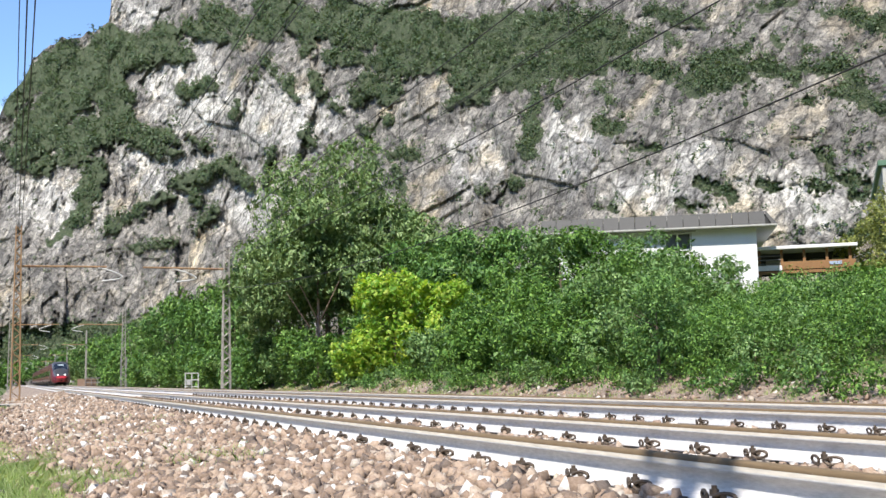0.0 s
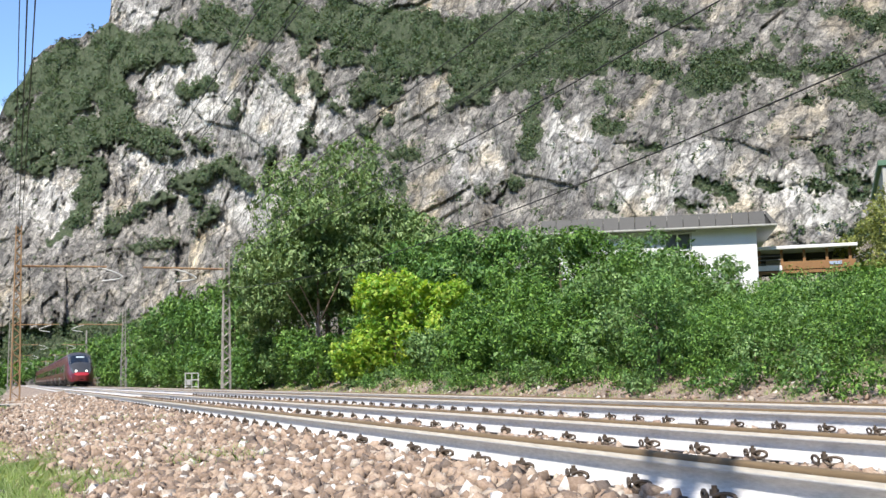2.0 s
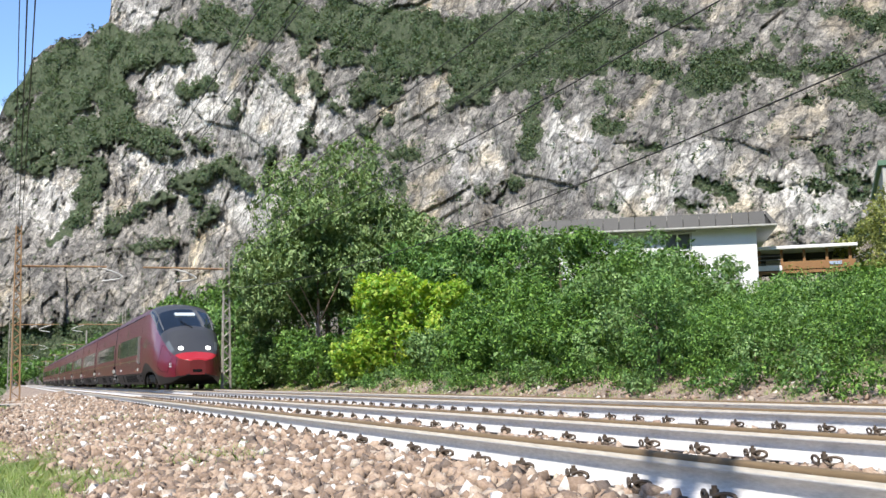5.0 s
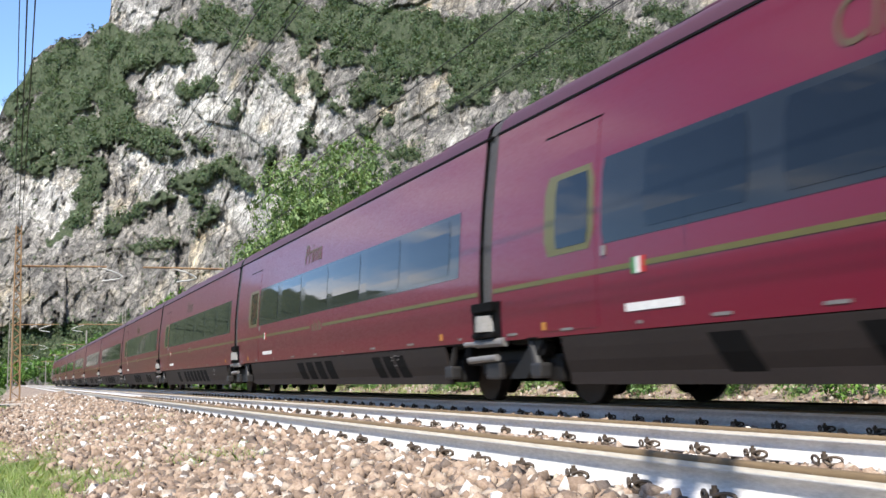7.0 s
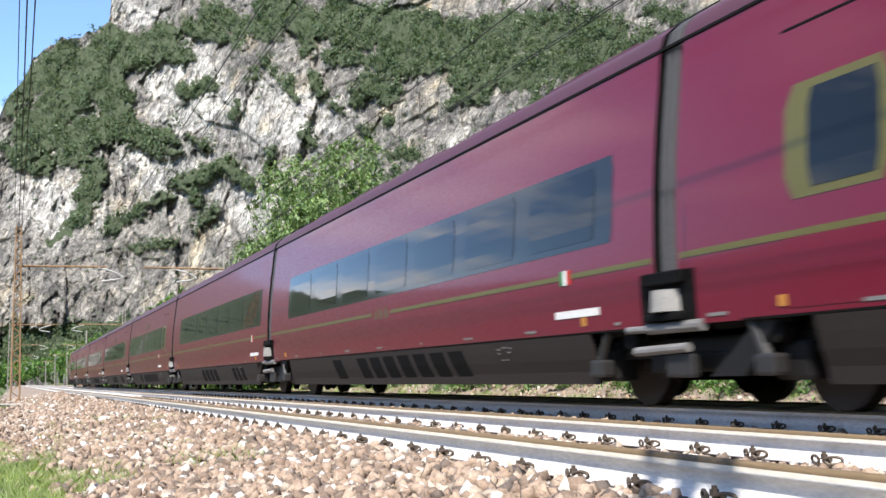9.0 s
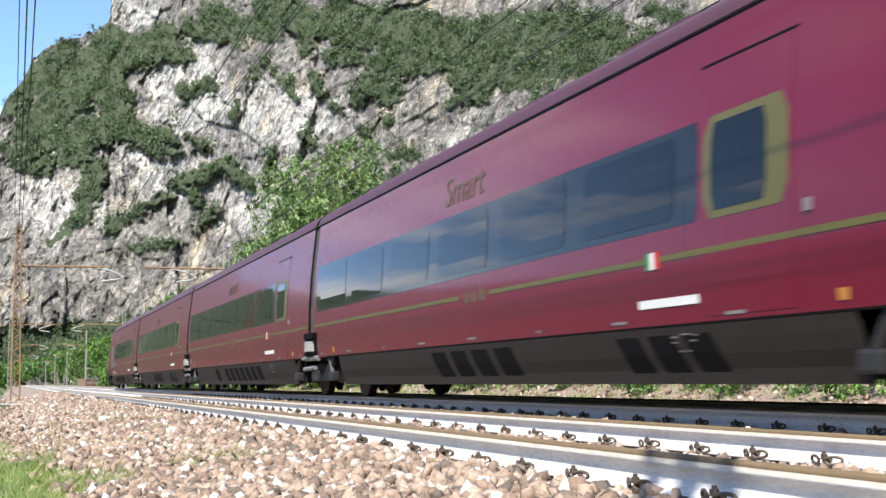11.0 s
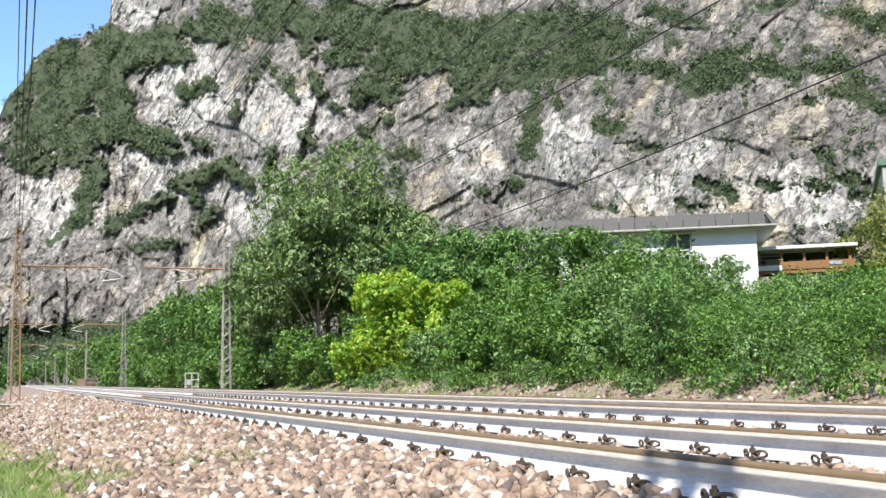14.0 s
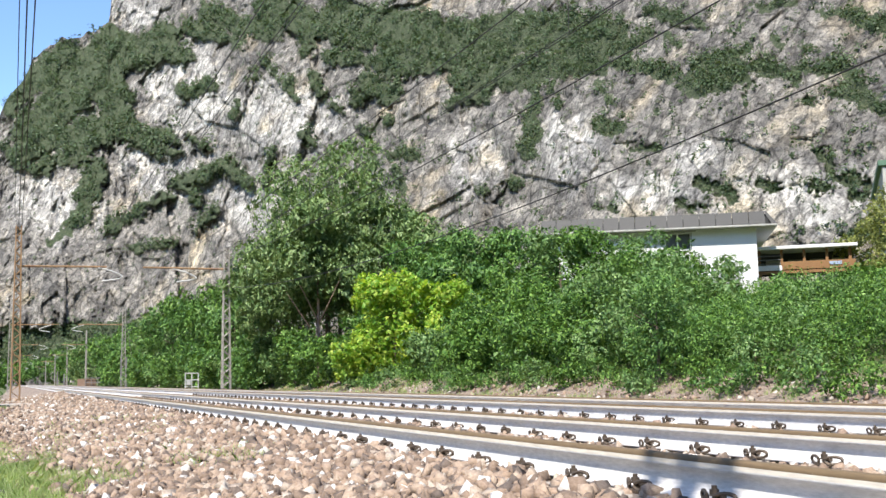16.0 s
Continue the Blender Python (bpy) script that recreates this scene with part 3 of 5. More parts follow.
def rail_profile():
    """Half outline of a flat-bottomed rail, 172 mm high, 150 mm foot, 72 mm head, from the foot up."""
    half = [(0.075, -0.172), (0.075, -0.160), (0.030, -0.146), (0.011, -0.134), (0.0085, -0.09), (0.011, -0.060), (0.041, -0.050), (0.040, -0.038), (0.040, -0.021), (0.039, -0.011), (0.032, -0.002), (0.015, 0.0)]
    return [(x, z + RAIL_Z) for x, z in half] + [(-x, z + RAIL_Z) for x, z in reversed(half)]


def build_rail(parent, x):
    prof = rail_profile()
    ys = np.concatenate([np.linspace(-120, 60, 61), np.linspace(70, 900, 84)])
    n = len(prof)
    v = np.array([(x + px, y, pz) for y in ys for px, pz in prof])
    f = [(i * n + k, i * n + (k + 1) % n, (i + 1) * n + (k + 1) % n, (i + 1) * n + k) for i in range(len(ys) - 1) for k in range(n)]
    me = mesh_of("rail", v, f)
    me.materials.append(RAIL_SIDE)
    me.materials.append(RAIL_TOP)
    me.materials.append(RAIL_EDGE)
    me.polygons.foreach_set("material_index", np.array([2 if k % n in (7, 15) else 1 if 8 <= k % n <= 14 else 0 for k in range(len(f))], np.int32))
    return hang("rail", me, None, parent, "steel rail with a worn head and a sunlit line in its colour")


def clip_mesh():
    """A sprung rail clip: a bent bar with two flat loops, a bolt and its nut between them, on a shoulder block."""
    bm = bmesh.new()
    for s in (-1, 1):
        pts = [(-0.012 + 0.020 * math.cos(a), s * (0.066 + 0.046 * math.cos(a)), -0.142 + 0.020 * math.sin(a) + 0.003 * math.cos(a)) for a in [k * math.pi / 6 for k in range(13)]]
        v, f = tube(pts, 0.0085, 6)
        vs = [bm.verts.new(p) for p in v]
        for q in f:
            bm.faces.new([vs[i] for i in q])
        rod(bm, (-0.005, s * 0.022, -0.148), (0.03, s * 0.010, -0.140), 0.0085, 0.0085, 6)
    rod(bm, (-0.012, 0, -0.17), (-0.012, 0, -0.096), 0.011, 0.011, 8)
    rod(bm, (-0.012, 0, -0.132), (-0.012, 0, -0.110), 0.019, 0.019, 6)
    rod(bm, (-0.012, 0, -0.136), (-0.012, 0, -0.132), 0.026, 0.026, 10)
    box(bm, -0.035, 0.02, -0.055, 0.055, -0.178, -0.160, 0.004)
    me = bpy.data.meshes.new("rail_clip")
    bm.to_mesh(me)
    bm.free()
    me.materials.append(CLIP)
    return me


def sleeper_mesh():
    bm = box(bmesh.new(), -1.15, 1.15, -0.13, 0.13, -0.40, -0.205, 0.02)
    for s in (-1, 1):
        box(bm, s * 0.7535 - 0.22, s * 0.7535 + 0.22, -0.125, 0.125, -0.21, -0.178, 0.01)
    me = bpy.data.meshes.new("sleeper")
    bm.to_mesh(me)
    bm.free()
    me.materials.append(CONCRETE)
    return me


def build_track(xc, phases, label):
    """One track: two rails, then sleepers with a clip on each side of each rail."""
    ob = tagged(new("railway_track"), label, "railway track", "railway tracks")
    build_rail(ob, xc - 0.7535), build_rail(ob, xc + 0.7535)
    sl, cl = sleeper_mesh(), clip_mesh()
    for k in range(-40, 92):
        y = phases + 0.6 * k
        tilt = random.uniform(-0.4, 0.4)
        hang("sleeper", sl, None, ob, m=pose(xc, y, RAIL_Z + random.uniform(-0.006, 0.004), 0, 0, tilt))
    for side in (-1, 1):
        for k in range(-4, 60):
            hang("rail_clip", cl, None, ob, m=pose(xc + side * 0.7535 - 0.075, phases + 0.6 * k + random.uniform(-0.02, 0.02), RAIL_Z + random.uniform(-0.004, 0.004), 0, 0, random.uniform(-7, 7)))
    verts, faces, base = [], [], 0
    for k in range(92, 300):
        w = np.array([(-1.15, -.13, -.3), (1.15, -.13, -.3), (1.15, .13, -.3), (-1.15, .13, -.3), (-1.15, -.13, -.185), (1.15, -.13, -.185), (1.15, .13, -.185), (-1.15, .13, -.185)]) + np.array([xc, phases + 0.6 * k, 0])
        verts.append(w)
        faces += [tuple(base + i for i in q) for q in ((4, 5, 6, 7), (0, 1, 5, 4), (1, 2, 6, 5), (2, 3, 7, 6), (3, 0, 4, 7))]
        base += 8
    tagged(hang("far_sleepers", mesh_of("far_sleepers", np.concatenate(verts), faces), CONCRETE, ob), kind="stuff")
    return ob


def stones_mesh(spans, seed):
    """Broken stones lying on the ground; spans: x0, x1, y0, y1, stones per square metre, mean size."""
    rng = np.random.default_rng(seed)
    cube = np.array([(x, y, z) for z in (-1, 1) for y in (-1, 1) for x in (-1, 1)]) * 0.62
    tri = np.array([(0, 2, 3), (0, 3, 1), (4, 5, 7), (4, 7, 6), (0, 1, 5), (0, 5, 4), (2, 6, 7), (2, 7, 3), (0, 4, 6), (0, 6, 2), (1, 3, 7), (1, 7, 5)])
    vs, fs, base = [], [], 0
    for x0, x1, y0, y1, dens, size in spans:
        n = int((x1 - x0) * (y1 - y0) * dens)
        x, y = rng.uniform(x0, x1, n), rng.uniform(y0, y1, n)
        keep = rng.uniform(0, 1, n) < smoothstep(-0.9, 0.45, x - 0.75 * np.exp(-((y - 9.0) / 4.5) ** 2) + 0.45 * fbm(x * 1.2, y * 0.6, 3, 5)) if x0 < 1 else np.ones(n, bool)
        x, y = x[keep], y[keep]
        n = len(x)
        s = size * rng.uniform(0.7, 1.32, n) ** 2
        sh = (cube[None] + rng.uniform(-0.34, 0.34, (n, 8, 3))) * rng.uniform(0.55, 1.2, (n, 1, 3))
        q = rng.normal(size=(n, 4))
        q /= np.linalg.norm(q, axis=1, keepdims=True)
        w, i, j, k = q.T
        rot = np.stack([1 - 2 * (j * j + k * k), 2 * (i * j - k * w), 2 * (i * k + j * w), 2 * (i * j + k * w), 1 - 2 * (i * i + k * k), 2 * (j * k - i * w), 2 * (i * k - j * w), 2 * (j * k + i * w), 1 - 2 * (i * i + j * j)], -1).reshape(n, 3, 3)
        sh = np.einsum("nij,nkj->nki", rot, sh) * (s * 0.5)[:, None, None]
        z = ground_height(x, y) + s * rng.uniform(-0.05, 0.42, n)
        p = sh + np.stack([x, y, z], -1)[:, None, :]
        vs.append(p.reshape(-1, 3))
        fs.append((tri[None] + (base + 8 * np.arange(n))[:, None, None]).reshape(-1, 3))
        base += 8 * n
    return mesh_of("ballast", np.concatenate(vs), np.concatenate(fs))


def build_railway():
    build_track(X_NEAR, 3.818, "near railway track on concrete sleepers with sprung clips")
    build_track(X_FAR, 7.05, "second railway track on concrete sleepers, the one the train takes")
    spans = [(0.2, 2.58, -9, 3.4, 110, 0.085), (0.3, 2.58, 3.4, 9, 700, 0.062), (-0.9, 2.58, 9, 18, 360, 0.066), (-0.9, 2.58, 18, 36, 150, 0.076), (-0.9, 2.58, 36, 70, 40, 0.10),
             (2.74, 4.08, 4, 16, 300, 0.055), (2.74, 4.08, 16, 40, 120, 0.06), (4.25, 6.25, 6, 30, 80, 0.065), (6.4, 9.6, 8, 40, 30, 0.075), (10.5, 13.9, 12, 60, 16, 0.09)]
    tagged(hang("ballast", stones_mesh(spans, 5), STONE), "pinkish brown and grey crushed stone ballast", "ballast", kind="stuff")


# ---- the train: local y runs back from the nose, x across, z up from the rail tops ----
END_LEN, CAR_LEN, CARS = 22.95, 17.3, 11
JOINTS = [END_LEN + CAR_LEN * k for k in range(CARS - 1)]
TRAIN_LEN = 2 * END_LEN + CAR_LEN * (CARS - 2)


def lerp_table(y, ys, vs):
    return float(np.interp(y, ys, vs))


def nose_section(y):
    """Right half of the body's cross-section y metres behind the nose tip: (x, z) from the lower edge to the crown.
    Points 0 to 2 skirt, 2 to 9 side, 9 to 15 crown."""
    hw = lerp_table(y, [0.72, 0.75, 0.80, 0.9, 1.05, 1.3, 1.7, 2.3, 3, 4, 5.5], [0.32, 0.44, 0.53, 0.66, 0.78, 0.90, 1.06, 1.22, 1.36, 1.45, 1.49])
    top = lerp_table(y, [0.72, 0.76, 0.85, 1.3, 2.86, 5.24, 6.2, 7.2, 8.5], [1.26, 1.31, 1.35, 1.60, 2.60, 3.62, 3.86, 3.96, 3.98])
    sh = lerp_table(y, [0.72, 0.76, 0.9, 1.3, 2.1, 3.4, 4.8, 6.2, 7.0, 7.5], [1.20, 1.25, 1.29, 1.44, 1.76, 2.36, 2.98, 3.44, 3.47, 3.48])
    sh = min(sh, top - 0.05)
    low = lerp_table(y, [0.72, 0.8, 1.3, 2.1, 3.0, 3.8, 4.7, 5.7, 6.4, 7.0, 7.6, 8.1, 8.4], [0.70, 0.63, 0.57, 0.57, 0.68, 0.85, 1.04, 1.20, 1.25, 1.23, 1.06, 0.84, 0.80])
    edge = lerp_table(y, [0.72, 0.85, 1.1, 1.6, 3.0, 3.3, 3.7, 4.0, 4.4, 5.2, 6.4, 7.2, 7.8, 8.05, 8.1], [0.65, 0.58, 0.49, 0.36, 0.25, 0.27, 0.50, 0.64, 0.74, 0.81, 0.85, 0.80, 0.64, 0.46, 0.34])
    shw = hw * lerp_table(y, [0.72, 1.3, 2.6, 5.4, 7.5], [0.95, 0.94, 0.87, 0.86, 0.885])
    pts = [(hw * 0.90, edge), (hw * 0.955, (edge + low) / 2), (hw * 0.985, low)]
    for k in range(1, 8):
        u = k / 7
        z = low + (sh - low) * u
        bulge = math.sin(math.pi * min(1, u * 1.15) ** 0.8) * 0.02
        pts.append((hw * 0.985 + (shw - hw * 0.985) * u ** 2.2 + bulge * hw, z))
    for k in range(1, 7):
        a = math.pi / 2 * k / 6
        pts.append((shw * math.cos(a), sh + (top - sh) * math.sin(a)))
    return pts


FULL = nose_section(9.0)


def loft(stations, k0, k1, name, mat, parent, label="", both=True, section=nose_section, push=0.0):
    """The strip of the body between two profile points, over some stations, on one or both flanks."""
    vs, fs = [], []
    n = k1 - k0 + 1
    for s in ((1, -1) if both is True else (both,)):
        base = len(vs)
        for y in stations:
            sec = section(y)
            vs += [(s * (x + push), y, z) for x, z in sec[k0:k1 + 1]]
        for i in range(len(stations) - 1):
            for k in range(n - 1):
                a = base + i * n + k
                q = (a, a + 1, a + n + 1, a + n)
                fs.append(q if s > 0 else q[::-1])
    me = mesh_of(name, np.array(vs), np.array(fs), True)
    bm = bmesh.new()
    bm.from_mesh(me)
    bmesh.ops.remove_doubles(bm, verts=bm.verts, dist=0.0005)
    bmesh.ops.recalc_face_normals(bm, faces=bm.faces)
    bm.to_mesh(me)
    bm.free()
    return hang(name, me, mat, parent, label)


def side_x(z):
    """Half-width of the full body at height z."""
    return float(np.interp(z, [q[1] for q in FULL[:10]], [q[0] for q in FULL[:10]]))


def body_x(y, z):
    """Half-width of the body at height z, y metres behind a nose."""
    if y > 8.4:
        return side_x(z)
    sec = nose_section(y)[:10]
    return float(np.interp(z, [q[1] for q in sec], [q[0] for q in sec]))


def flank(name, mat, parent, y0, y1, z0, z1, proud, label="", side=-1, nz=6, bevel=0.0, slant=0.0):
    """A thin plate that follows the bulge of the side between two heights; slant shifts its lower edge back."""
    bm = bmesh.new()
    rows = []
    zs = [z0 + (z1 - z0) * k / nz for k in range(nz + 1)]
    for z in zs:
        x, xb = side * (body_x(y0, z) + proud), side * (body_x(y1, z) + proud)
        o = slant * (z1 - z) / max(z1 - z0, 1e-6)
        c = bevel if z in (zs[0], zs[-1]) else 0.0
        rows.append([bm.verts.new((x, y0 + o + c, z)), bm.verts.new((xb, y1 + o - c, z))])
    back = [[bm.verts.new((v.co.x - side * (proud + 0.03), v.co.y, v.co.z)) for v in r] for r in rows]
    for k in range(nz):
        bm.faces.new((rows[k][0], rows[k][1], rows[k + 1][1], rows[k + 1][0]))
        bm.faces.new((rows[k][0], rows[k + 1][0], back[k + 1][0], back[k][0]))
        bm.faces.new((rows[k][1], back[k][1], back[k + 1][1], rows[k + 1][1]))
    bm.faces.new((rows[0][0], back[0][0], back[0][1], rows[0][1]))
    bm.faces.new((rows[-1][0], rows[-1][1], back[-1][1], back[-1][0]))
    return part(name, bm, mat, parent, label)


def lettering(text, mat, parent, y, z, size, proud=0.006, side=-1, name="lettering"):
    """Raised letters on the side, read from the track bank."""
    c = bpy.data.curves.new(name, "FONT")
    c.body, c.size, c.extrude, c.align_x = text, size, 0.002, "LEFT"
    ob = hang(name, c, mat, parent)
    tilt = math.degrees(math.atan2(side_x(z) - side_x(z + size * 0.7), size * 0.7))
    ob.matrix_basis = pose(side * (side_x(z) + proud), y, z, 90 - tilt, 0, -90) if side < 0 else pose(side_x(z) + proud, y, z, 90 - tilt, 0, 90)
    return ob


def windows(car, y0, y1, count, side):
    """The dark glazed band and the single windows in it."""
    flank("window_band", BAND, car, y0, y1, 1.70, 2.60, 0.004, "smoked glass band", side, 6, 0.04)
    step = (y1 - y0 - 0.3) / count
    for k in range(count):
        a = y0 + 0.38 + k * step
        flank("window", GLASS, car, a, a + step - 0.42, 1.77, 2.53, 0.009, "", side, 5, 0.05)


def door(car, y, side, near_start):
    flank("door", RED, car, y, y + 1.25, 0.86, 3.06, 0.005, "plug door with a lime window surround", side, 8)
    flank("door_surround", LIME, car, y + 0.04, y + 1.21, 1.69, 2.60, 0.009, "lime window surround", side, 5, 0.10)
    w = y + 0.32 if near_start else y + 0.16
    flank("door_window", GLASS, car, w, w + 0.77, 1.76, 2.53, 0.013, "", side, 5, 0.04)
    flank("door_seam", BLACK, car, y - 0.05, y + 1.30, 3.075, 3.095, 0.006, "", side, 1)
    flank("door_button", PALE, car, y - 0.22, y - 0.14, 1.58, 1.68, 0.02, "", side, 1)


def skirt(car, y0, y1, side, grilles, slant=-0.2):
    """Underfloor fairing with slanted ends and slanted dark grilles."""
    flank("skirt", SKIRT, car, y0, y1, 0.27, 0.79, 0.004, "dusty brown-grey underfloor fairing", side, 4)
    for a, w, z in ((2.02, 0.07, 0.70), (2.14, 0.16, 0.71), (2.36, 0.09, 0.69), (2.06, 0.10, 0.65), (2.38, 0.07, 0.64), (2.18, 0.06, 0.56), (2.30, 0.06, 0.56)):
        flank("mark", PALE, car, y0 + a, y0 + a + w, z, z + 0.016, 0.009, "", side, 1)
    flank("skirt_seam", BLACK, car, y0 - 0.9, y1 + 0.9, 0.795, 0.815, 0.003, "", side, 1)
    for a, b, n in grilles:
        w = (b - a) / n
        for k in range(n):
            flank("grille", BLACK, car, a + k * w, a + k * w + w * 0.72, 0.37, 0.72, 0.009, "", side, 2, 0.0, slant)


def small_marks(car, y0, y1, side, flip):
    """flip is the flag's distance from the front end, or 0 for the rear one. Flag, data panel, pale inspection labels and lifting marks along the side."""
    f = y0 + flip if flip else y1 - 3.9
    flank("flag_green", FLAG_GREEN, car, f + 0.16, f + 0.24, 1.34, 1.50, 0.011, "", side, 1)
    flank("flag_white", WHITE, car, f + 0.08, f + 0.16, 1.34, 1.50, 0.011, "", side, 1)
    flank("flag_red", FLAG_RED, car, f, f + 0.08, 1.34, 1.50, 0.011, "", side, 1)
    flank("data_plate", WHITE, car, f - 0.6, f + 0.4, 0.98, 1.06, 0.008, "pale data strip", side, 1)
    for k in range(9):
        a = y0 + 0.9 + k * (y1 - y0 - 1.8) / 8
        flank("mark", PALE, car, a, a + (0.28 if k % 3 else 0.10), 0.855, 0.885, 0.007, "", side, 1)
    for a in (y0 + 1.6, y1 - 1.7):
        flank("lifting_mark", ORANGE, car, a, a + 0.10, 0.88, 0.97, 0.008, "", side, 1)


def stripe(car, y0, y1, side, mid=None):
    """Lime waistline with a gap for the plain bars of the name in the middle."""
    mid = (y0 + y1) / 2 if mid is None else mid
    flank("stripe", LIME, car, y0, mid - 0.5, 1.40, 1.455, 0.006, "", side, 1)
    flank("stripe", LIME, car, mid + 0.5, y1, 1.40, 1.455, 0.006, "", side, 1)
    for k, (a, h) in enumerate(((-0.36, 0.15), (-0.24, 0.20), (-0.08, 0.14), (0.10, 0.21), (0.22, 0.14))):
        flank("name_bar", LIME_DULL, car, mid + a, mid + a + (0.05 if k in (1, 3) else 0.12), 1.34, 1.34 + h, 0.006, "", side, 1, 0.0, -0.03)


def roof_gear(car, y0, y1, seed):
    """Rain gutter with its shadow line as black colour, low roof fairings and hatches."""
    for s in (-1, 1):
        # gutter strip in black, which paints the shadow line under it
        flank("gutter", BLACK, car, y0, y1, 3.445, 3.475, 0.012, "", s, 1)
    r = random.Random(seed)
    for k in range(5):
        a = y0 + 1.2 + k * (y1 - y0 - 2.4) / 5
        bm = box(bmesh.new(), -0.95, 0.95, a, a + r.uniform(1.3, 2.4), 3.60, 3.86 + r.uniform(0.0, 0.03), 0.05)
        part("roof_cover", bm, ROOF, car)


def middle_car(train, y0, flip, word, seed):
    y1 = y0 + CAR_LEN
    a, b = y0 + 0.20, y1 - 0.20
    st = [a, a + 0.03, a + 1.0] + [a + 1.0 + (b - a - 2) * k / 6 for k in range(1, 6)] + [b - 1.0, b - 0.03, b]
    car = loft(st, 2, 9, "car", RED, train, "dark amaranth red coach side", section=lambda y: FULL)
    loft(st, 9, 15, "roof", ROOF, car, "dull red roof", section=lambda y: FULL)
    for y in (a + 0.01, b - 0.01):
        bm = bmesh.new()
        vs = [bm.verts.new((s * x * 0.995, y, z)) for s, q in ((1, FULL[2:]), (-1, FULL[2:-1][::-1])) for x, z in q]
        bm.faces.new(vs)
        part("end_wall", bm, BLACK, car)
    bm = bmesh.new()
    box(bm, -1.2, 1.2, a + 2.2, b - 2.2, 0.29, 0.80)
    part("underframe", bm, BLACK, car)
    for side in (-1, 1):
        if flip:
            windows(car, y0 + 3.45, y1 - 0.40, 6, side), door(car, y0 + 2.15, side, True)
        elif not word:
            windows(car, y0 + 0.98, y1 - 1.95, 7, side)
        else:
            windows(car, y0 + 0.90, y1 - 3.0, 6, side), door(car, y1 - 2.97, side, False)
        g = [(y0 + 3.4, y0 + 5.2, 3), (y0 + 7.6, y0 + 10.6, 4)] if seed % 2 else [(y0 + 5.2, y0 + 10.4, 7), (y0 + 11.2, y0 + 12.0, 1)]
        skirt(car, y0 + 1.55, y1 - 2.0, side, g)
        small_marks(car, y0, y1, side, 4.1 if flip else 0.0 if word else 1.9)
        stripe(car, y0 + 0.25, y1 - 0.25, side)
        if word:
            lettering(word, LIME_DULL, car, (y0 + y1) / 2 - side * 1.22, 2.76, 0.60, side=side)
    roof_gear(car, y0, y1, seed)
    return car


def gangway(train, y):
    """Grey bellows between two coaches."""
    first = None
    for k in range(5):
        bm = bmesh.new()
        w, t = (0.985, -0.16 + 0.065 * k) if k % 2 else (0.955, -0.16 + 0.065 * k)
        vs = []
        for yy in (y + t, y + t + 0.06):
            vs.append([bm.verts.new((s * x * w, yy, 0.85 + (z - 0.8) * 0.985)) for s, q in ((1, FULL[2:]), (-1, FULL[2:-1][::-1])) for x, z in q])
        n = len(vs[0])
        for i in range(n):
            bm.faces.new((vs[0][i], vs[0][(i + 1) % n], vs[1][(i + 1) % n], vs[1][i]))
        bm.faces.new(vs[0]), bm.faces.new(vs[1][::-1])
        if k == 2:
            for q in bm.verts:
                q.co.x, q.co.z = q.co.x * 0.93, 0.85 + (q.co.z - 0.85) * 0.98
        if first is None:
            first = part("gangway", bm, BELLOWS, train, "grey ribbed gangway bellows")
        else:
            part("fold", bm, BLACK if k == 2 else BELLOWS, first)
    return first


def wheel_bm(y, x, r=0.46):
    bm, zc = bmesh.new(), r + 0.04
    s = 1 if x > 0 else -1
    rod(bm, (x - 0.065, y, zc), (x + 0.065, y, zc), r, r, 28)
    rod(bm, (x - s * 0.075, y, zc), (x - s * 0.045, y, zc), r + 0.028, r + 0.028, 28)
    rod(bm, (x + s * 0.06, y, zc), (x + s * 0.16, y, zc), 0.14, 0.11, 14)
    return bm


